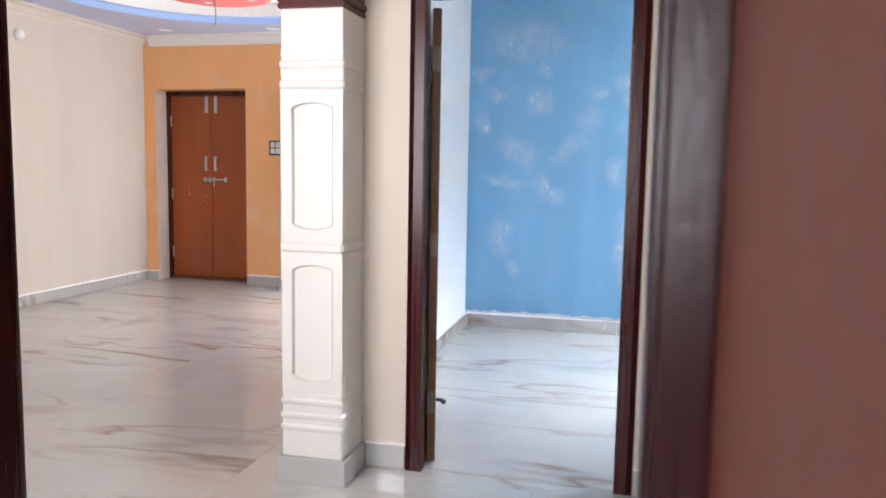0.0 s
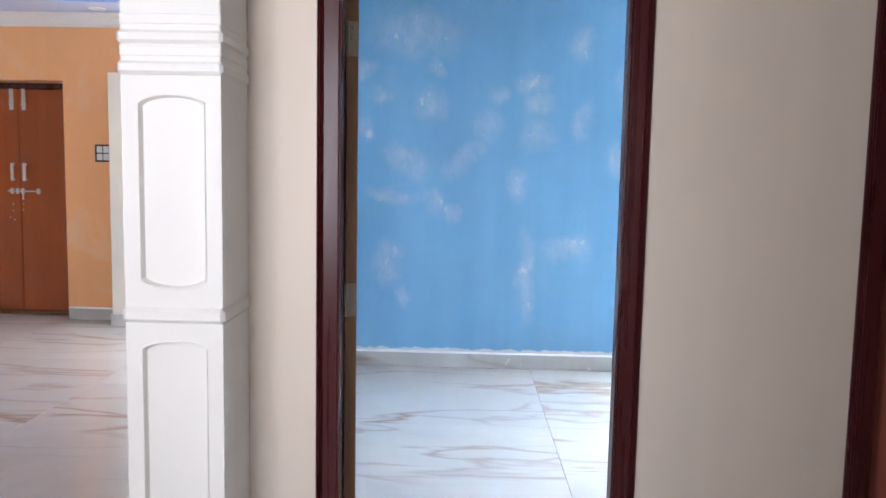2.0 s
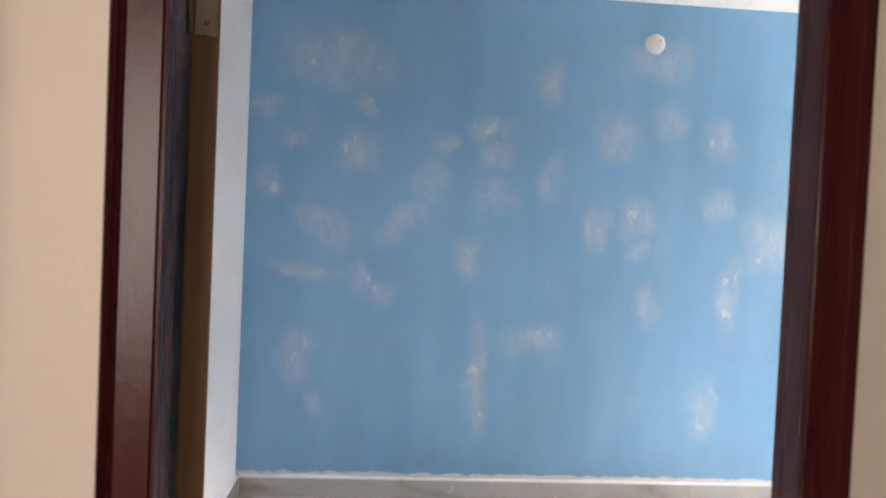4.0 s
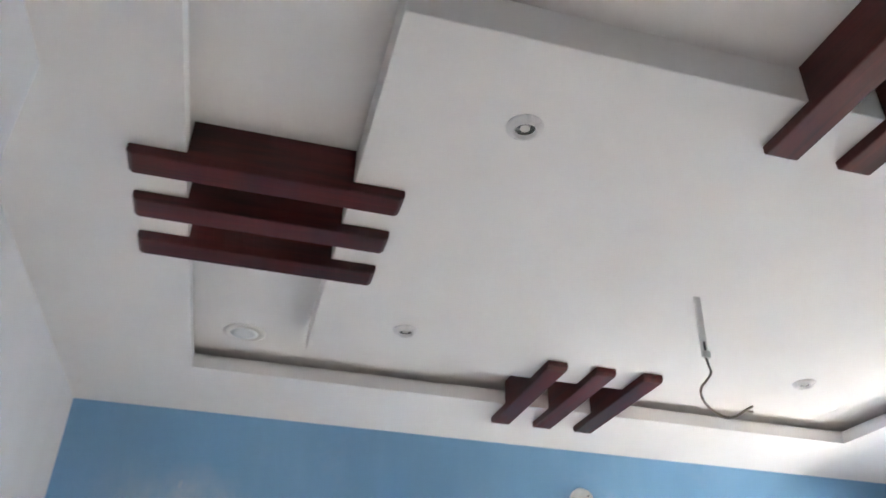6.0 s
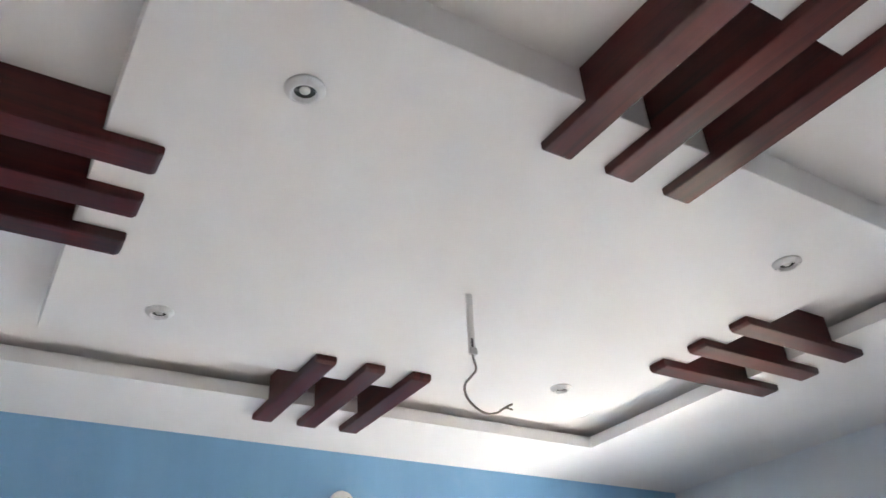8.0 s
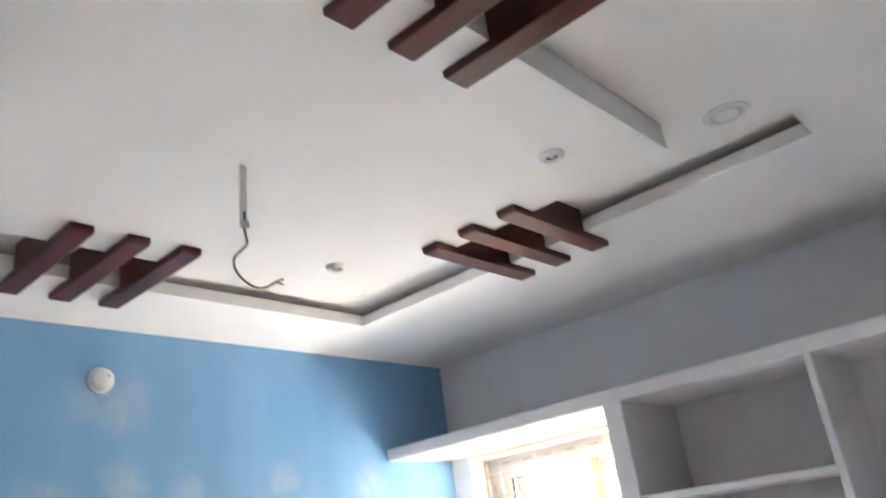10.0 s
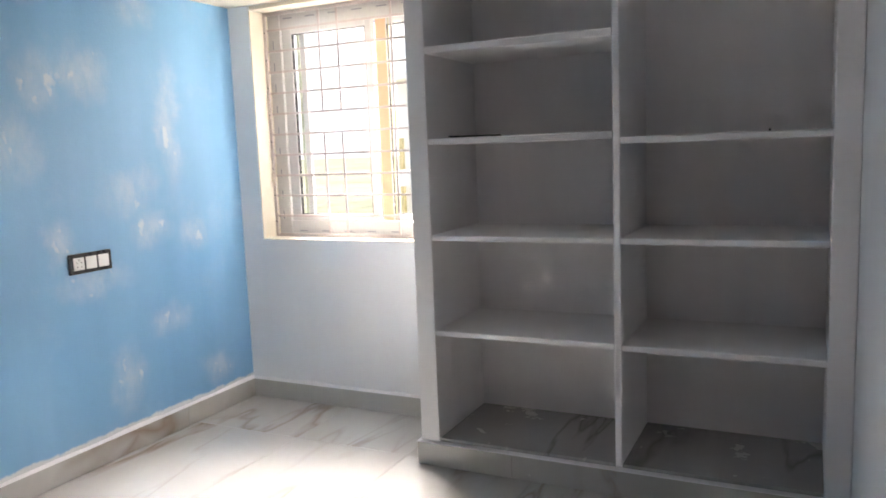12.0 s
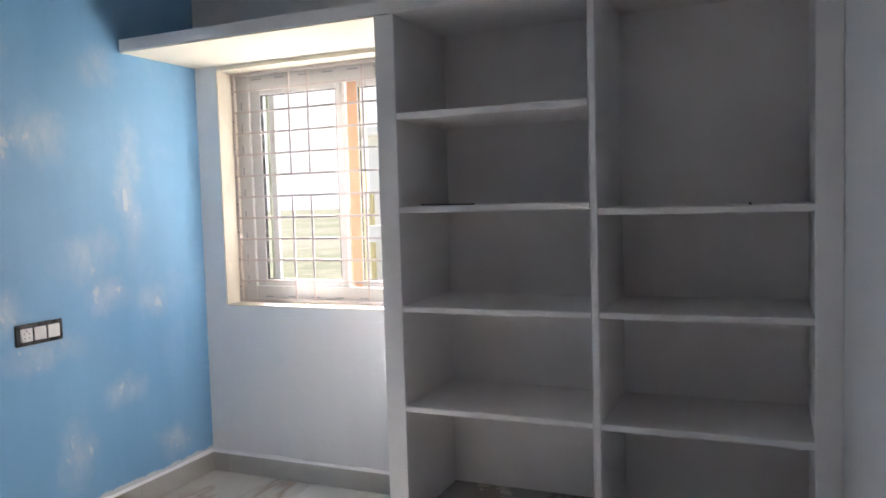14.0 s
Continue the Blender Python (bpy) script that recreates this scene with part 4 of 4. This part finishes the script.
    for a, b, c, d in ((0.008, 0.026, 0.007, H), (W - 0.026, W - 0.008, 0.007, H), (0.0265, W - 0.0265, 0.007, 0.025), (0.0265, W - 0.0265, H - 0.018, H - 0.001)):
        bar("frame_strip", gx - 0.004, gx + 0.004, a, b, c, d, GRILLPAINT, gr, 0.001)
    for k in range(8):
        part("screw", lathe([(0.004, gx - 0.0062), (0.004, gx - 0.0042)], 8, (0, 0, 0)), DARKLENS, gr).matrix_basis = pose(0, W - 0.017, 0.09 + 0.145 * k, 0, 90, 0) @ pose(0, 0, 0)
    zs = [0.121 + 0.1105 * i for i in range(10)]
    for z in zs:
        bar("cross_bar", gx - 0.004, gx + 0.004, 0.0265, W - 0.0265, z - 0.0056, z + 0.0056, GRILLPAINT, gr, 0.001)
    for yy in (6.660, 6.546, 6.230, 6.116):
        for za, zb in ((0.0255, zs[4]), (zs[5], H - 0.0185)):
            bar("upright_bar", gx - 0.0035, gx + 0.0035, yy - y0 - 0.0056, yy - y0 + 0.0056, za, zb, GRILLPAINT, gr, 0.001)
    return e


def thing_part(name, parent):
    """A flat back strip of the grille that its bars belong to."""
    bm = bmesh.new()
    box(bm, -0.0075, 0.0005, 0.004, 0.0075, 0.5, 0.52, 0.001)
    return part(name, bm, GRILLPAINT, parent)


window()


def plain_window(name, place, turn, w, h):
    e = thing(name, "out-of-view white framed window placed to let in daylight", "window", kind="structure")
    f = 0.05
    for a, b, c, d in ((0, f, 0, h), (w - f, w, 0, h), (f, w - f, 0, f), (f, w - f, h - f, h), (w / 2 - 0.03, w / 2 + 0.03, f, h - f)):
        part("frame", box(bmesh.new(), a, b, -0.03, 0.03, c, d, 0.003), UPVC, e)
    e.matrix_basis = pose(*place, 0, 0, turn)
    return e


plain_window("window_2", (-4.93, 5.95, 1.15), 90, 0.45, 0.85)
# the next two are made-up openings for fill lamps, never in view
plain_window("window_3_unseen", (-1.65, 1.84, 0.9), 0, 0.9, 1.2)
plain_window("window_4_unseen", (-0.5, -2.06, 0.8), 0, 1.4, 1.3)


# ---- hall: niche shelves, ring lamp, camera ----
def hall_shelves():
    e = thing("display_shelves", "tall white plastered display shelves beside the entrance", "shelves", at=(-3.117, 8.25, 0))
    part("side", box(bmesh.new(), 0.0, 0.115, 0, 0.249, 0.105, 2.126, 0.004), HALLCREAM, e)
    part("side", box(bmesh.new(), 0.785, 0.90, 0, 0.249, 0.105, 2.126, 0.004), HALLCREAM, e)
    part("base", box(bmesh.new(), -0.012, 0.912, -0.012, 0.249, 0.0, 0.104, 0.003), SKIRT, e)
    part("back", box(bmesh.new(), 0.116, 0.784, 0.24, 0.249, 0.105, 2.126), HALLCREAM, e)
    for z in (0.105, 0.520, 0.840, 1.320, 1.772, 2.104):
        part("shelf", box(bmesh.new(), 0.1155, 0.7845, 0.003, 0.239, z, z + 0.022, 0.003), HALLCREAM, e)
    return e


hall_shelves()


def ring_lamp():
    e = thing("ceiling_ring", "coral pink ceiling ring with four small spotlights", "ceiling ring", at=(-3.06, 6.93, 2.66))
    n = 64
    bm = bmesh.new()
    prof = [(0.15, 0.0), (0.455, 0.0), (0.462, 0.008), (0.462, 0.075), (0.15, 0.075)]
    rings = [[bm.verts.new((r * math.cos(2 * math.pi * i / n), r * math.sin(2 * math.pi * i / n), z)) for i in range(n)] for r, z in prof]
    for a, b in zip(rings, rings[1:] + rings[:1]):
        for i in range(n):
            bm.faces.new((a[i], a[(i + 1) % n], b[(i + 1) % n], b[i]))
    bmesh.ops.recalc_face_normals(bm, faces=bm.faces)
    part("ring", bm, PINK, e)
    part("core", lathe([(0.145, 0.02), (0.145, 0.148), (0.0, 0.148)], 40), CEIL, e)
    for i in range(4):
        a = radians(40 + 90 * i)
        part("spotlight", lathe([(0.028, -0.006), (0.036, -0.003), (0.036, 0.0)], 24, (0.30 * math.cos(a), 0.30 * math.sin(a), 0)), WHITEPLASTIC, e)
    tube("wire", [(0.0, 0, 0.02), (0.0, 0, -0.08), (0.012, 0, -0.16), (0.006, 0, -0.22), (-0.012, 0, -0.235)], 0.004, WIRE, e)
    return e


ring_lamp()
for x, y in ((-4.35, 8.18), (-3.2, 8.28), (-1.9, 8.15), (-1.6, 5.2)):
    e = thing("downlight", "round white flush downlight in the lavender border", "downlight", "hall downlights", at=(x, y, 2.64))
    part("rim", lathe([(0.045, -0.003), (0.060, -0.006), (0.072, -0.001)], 36), WHITEPLASTIC, e)
    part("diffuser", lathe([(0.046, -0.0032), (0.0, -0.004)], 30), LENS, e)

e = thing("security_camera", "small white dome camera with a dark lens", "camera", at=(-2.905, HY1, 2.392))
part("mount", lathe([(0.045, 0.0), (0.045, -0.02), (0.030, -0.035)], 28, axis="y"), WHITEPLASTIC, e)
part("ball", lathe([(0.020, -0.03), (0.042, -0.05), (0.050, -0.075), (0.040, -0.105), (0.026, -0.115)], 28, axis="y"), WHITEPLASTIC, e)
part("lens", lathe([(0.026, -0.1145), (0.018, -0.121), (0.0, -0.122)], 24, axis="y"), BLACKPLASTIC, e)
e = thing("wall_lamp_holder", "white round plastic lamp holder on the cream wall", "lamp holder", at=(HX0, 6.75, 2.36))
bm = lathe([(0.05, 0.0), (0.05, 0.012), (0.042, 0.034), (0.022, 0.05), (0.0, 0.053)], 28)
bmesh.ops.rotate(bm, verts=bm.verts, matrix=Matrix.Rotation(radians(90), 3, "Y"), cent=(0, 0, 0))
part("dome", bm, WHITEPLASTIC, e)

# ---- outside ----
bm = bmesh.new()
s = 900
vs = [bm.verts.new(p) for p in ((-s, -s, -0.6), (s, -s, -0.6), (s, s, -0.6), (-s, s, -0.6))]
bm.faces.new(vs)
tagged(part("ground", bm, FIELD), "pale dry grass field outside the window", "ground", kind="structure")

# self-lit ring added as pale haze over the far edge of the field
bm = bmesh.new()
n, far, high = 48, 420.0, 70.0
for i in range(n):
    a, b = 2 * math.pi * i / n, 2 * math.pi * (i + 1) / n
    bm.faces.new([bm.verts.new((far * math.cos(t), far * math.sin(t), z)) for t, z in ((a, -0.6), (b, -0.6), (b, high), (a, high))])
tagged(part("backdrop", bm, HAZE_GLOW), "glowing white backdrop ring standing in for horizon haze", "haze", kind="structure")


def neighbour():
    e = thing("neighbour_house", "white rendered house with ochre trim across the field", "house", at=(13.0, 9.4, -0.6))
    part("wall", box(bmesh.new(), 0, 7, -4.0, 2.2, 0, 3.3), OUTWHITE, e)
    part("roof", box(bmesh.new(), -0.3, 7.3, -4.3, 2.5, 3.3, 3.45), OUTWHITE, e)
    part("corner_post", box(bmesh.new(), -0.08, -0.001, 2.10, 2.17, 0, 2.2), OCHRE, e)
    part("balcony", box(bmesh.new(), -0.7, -0.002, 0.3, 1.9, 1.3, 1.6), OUTWHITE, e)
    w = part("window", box(bmesh.new(), -0.03, -0.002, -0.9, 0.1, 1.0, 2.2), UPVC, e)
    part("pane", box(bmesh.new(), -0.035, -0.031, -0.82, 0.02, 1.08, 2.12), DARKLENS, w)
    return e


neighbour()

# ---- skirting tiles and floor tiles, piece by piece ----
tile_meshes = {}


def tile_object(name, mat, parent, x0, x1, y0, y1, z0, z1, bev):
    key = (name, round(x1 - x0, 3), round(y1 - y0, 3), round(z1 - z0, 4))
    if key not in tile_meshes:
        bm = bmesh.new()
        box(bm, 0, x1 - x0, 0, y1 - y0, 0, z1 - z0, bev)
        tile_meshes[key] = mesh_from(name, bm, mat)
    ob = new(name, tile_meshes[key])
    ob.parent = parent
    ob.location = (x0, y0, z0)
    return ob


def skirting(name, along, a0, a1, face, out, h=0.10, step=1.2, lift=1.0):
    """Skirting tiles along a wall, standing out by 'out' from its face; a thin white mortar line caps them."""
    lo, hi = min(face, face + out), max(face, face + out)
    n = max(2, int((a1 - a0) / 0.045))
    bm = bmesh.new()
    rings = []
    for i in range(n + 1):
        p = a0 + (a1 - a0) * i / n
        top = h + 0.005 + lift * (0.008 + 0.009 * noise.noise(Vector((p * 6.0, face * 3.0, 1.7))) + 0.005 * noise.noise(Vector((p * 23.0, face, 5.1))))
        ring = [(face, h), (face + out, h), (face + out * 0.96, h + 0.004), (face + out * 0.10, top), (face, top)]
        rings.append([bm.verts.new((p, t, z) if along == "x" else (t, p, z)) for t, z in ring])
    for p, q in zip(rings, rings[1:]):
        for k in range(5):
            bm.faces.new((p[k], p[(k + 1) % 5], q[(k + 1) % 5], q[k]))
    bm.faces.new(rings[0])
    bm.faces.new(rings[-1])
    bmesh.ops.recalc_face_normals(bm, faces=bm.faces)
    e = tagged(part("baseboard", bm, SHELFPAINT), name, "baseboard", kind="structure")
    a = a0
    while a < a1 - 0.01:
        b = min(a + step, a1)
        if along == "x":
            tile_object("skirting_tile", SKIRT, e, a + 0.001, b - 0.001, lo, hi, 0.002, h - 0.0005, 0.0015)
        else:
            tile_object("skirting_tile", SKIRT, e, lo, hi, a + 0.001, b - 0.001, 0.002, h - 0.0005, 0.0015)
        a = b


S = 0.012
skirting("marble print skirting under the blue wall", "x", XW + 0.02, XE - 0.001, YN, -S)
skirting("marble print skirting under the window", "y", 5.84, YN - S - 0.002, XE, -S)
skirting("marble print skirting of the shelves", "y", YI + 0.02, 5.84, XF, -0.020, lift=0.1)
skirting("marble print skirting of the shelf end", "x", XF + 0.002, XE - S - 0.002, 5.828, S, lift=0.2)
skirting("marble print skirting under the white wall", "y", 5.65, YN - S - 0.002, XW, S + 0.006)
skirting("marble print skirting beside the door", "y", YI + 0.02, 5.25, -0.765, S)
skirting("marble print skirting of the door wall", "x", 0.36, XF - 0.024, YI + 0.004, S)
skirting("marble print skirting beside the pilaster", "x", -0.742, -0.568, YF, -S, 0.105, lift=0.2)
skirting("marble print skirting between the doorways", "x", 0.366, 0.961, YF, -S, 0.105, lift=0.2)
skirting("marble print skirting past the doorways", "x", 1.864, 3.298, YF, -S, lift=0.2)
skirting("marble print skirting of the hall's west wall", "y", YP1 + 0.02, HY1 - S - 0.002, HX0, S)
skirting("marble print skirting of the orange wall", "x", HX0 + 0.002, -4.695, HY1, -S)
skirting("marble print skirting of the orange wall", "x", -3.621, -3.131, HY1, -S)
skirting("marble print skirting of the hall's east wall", "y", YD + 0.004, HY1 - 0.002, HX1, -S)
skirting("marble print skirting of the passage", "x", HX0 + 0.02, -0.545, YP1, S)

bm = boxes((-5.0, 3.42, -2.12, 8.95, -0.15, -0.011))
floor = tagged(part("floor", bm, GROUT), "polished white marble print tiles with brown veins", "floor", kind="structure")


def lay(x0, x1, y0, y1, w, d, ox, oy):
    """Lays tiles of w by d over a rectangle, starting the grid at ox, oy."""
    i0, j0 = math.floor((x0 - ox) / w), math.floor((y0 - oy) / d)
    y = oy + j0 * d
    while y < y1 - 0.005:
        x = ox + i0 * w
        while x < x1 - 0.005:
            xa, xb, ya, yb = max(x, x0), min(x + w, x1), max(y, y0), min(y + d, y1)
            if xb - xa > 0.01 and yb - ya > 0.01:
                tile_object("floor_tile", TILE, floor, xa + 0.0008, xb - 0.0008, ya + 0.0008, yb - 0.0008, -0.010, 0.0, 0.0008)
            x += w
        y += d


lay(XW, XE, YD + 0.06, YN, 1.2, 0.6, 0.33, 6.53)
lay(HX0, HX1, YD + 0.06, 8.78, 1.2, 0.6, -4.82, 4.13)
lay(HX0, 3.30, YP1 - 0.07, YD + 0.06, 1.2, 0.6, -4.82, 4.13)
lay(-2.78, 1.6, -2.0, YP1 - 0.07, 1.2, 0.6, -2.78, 1.86)
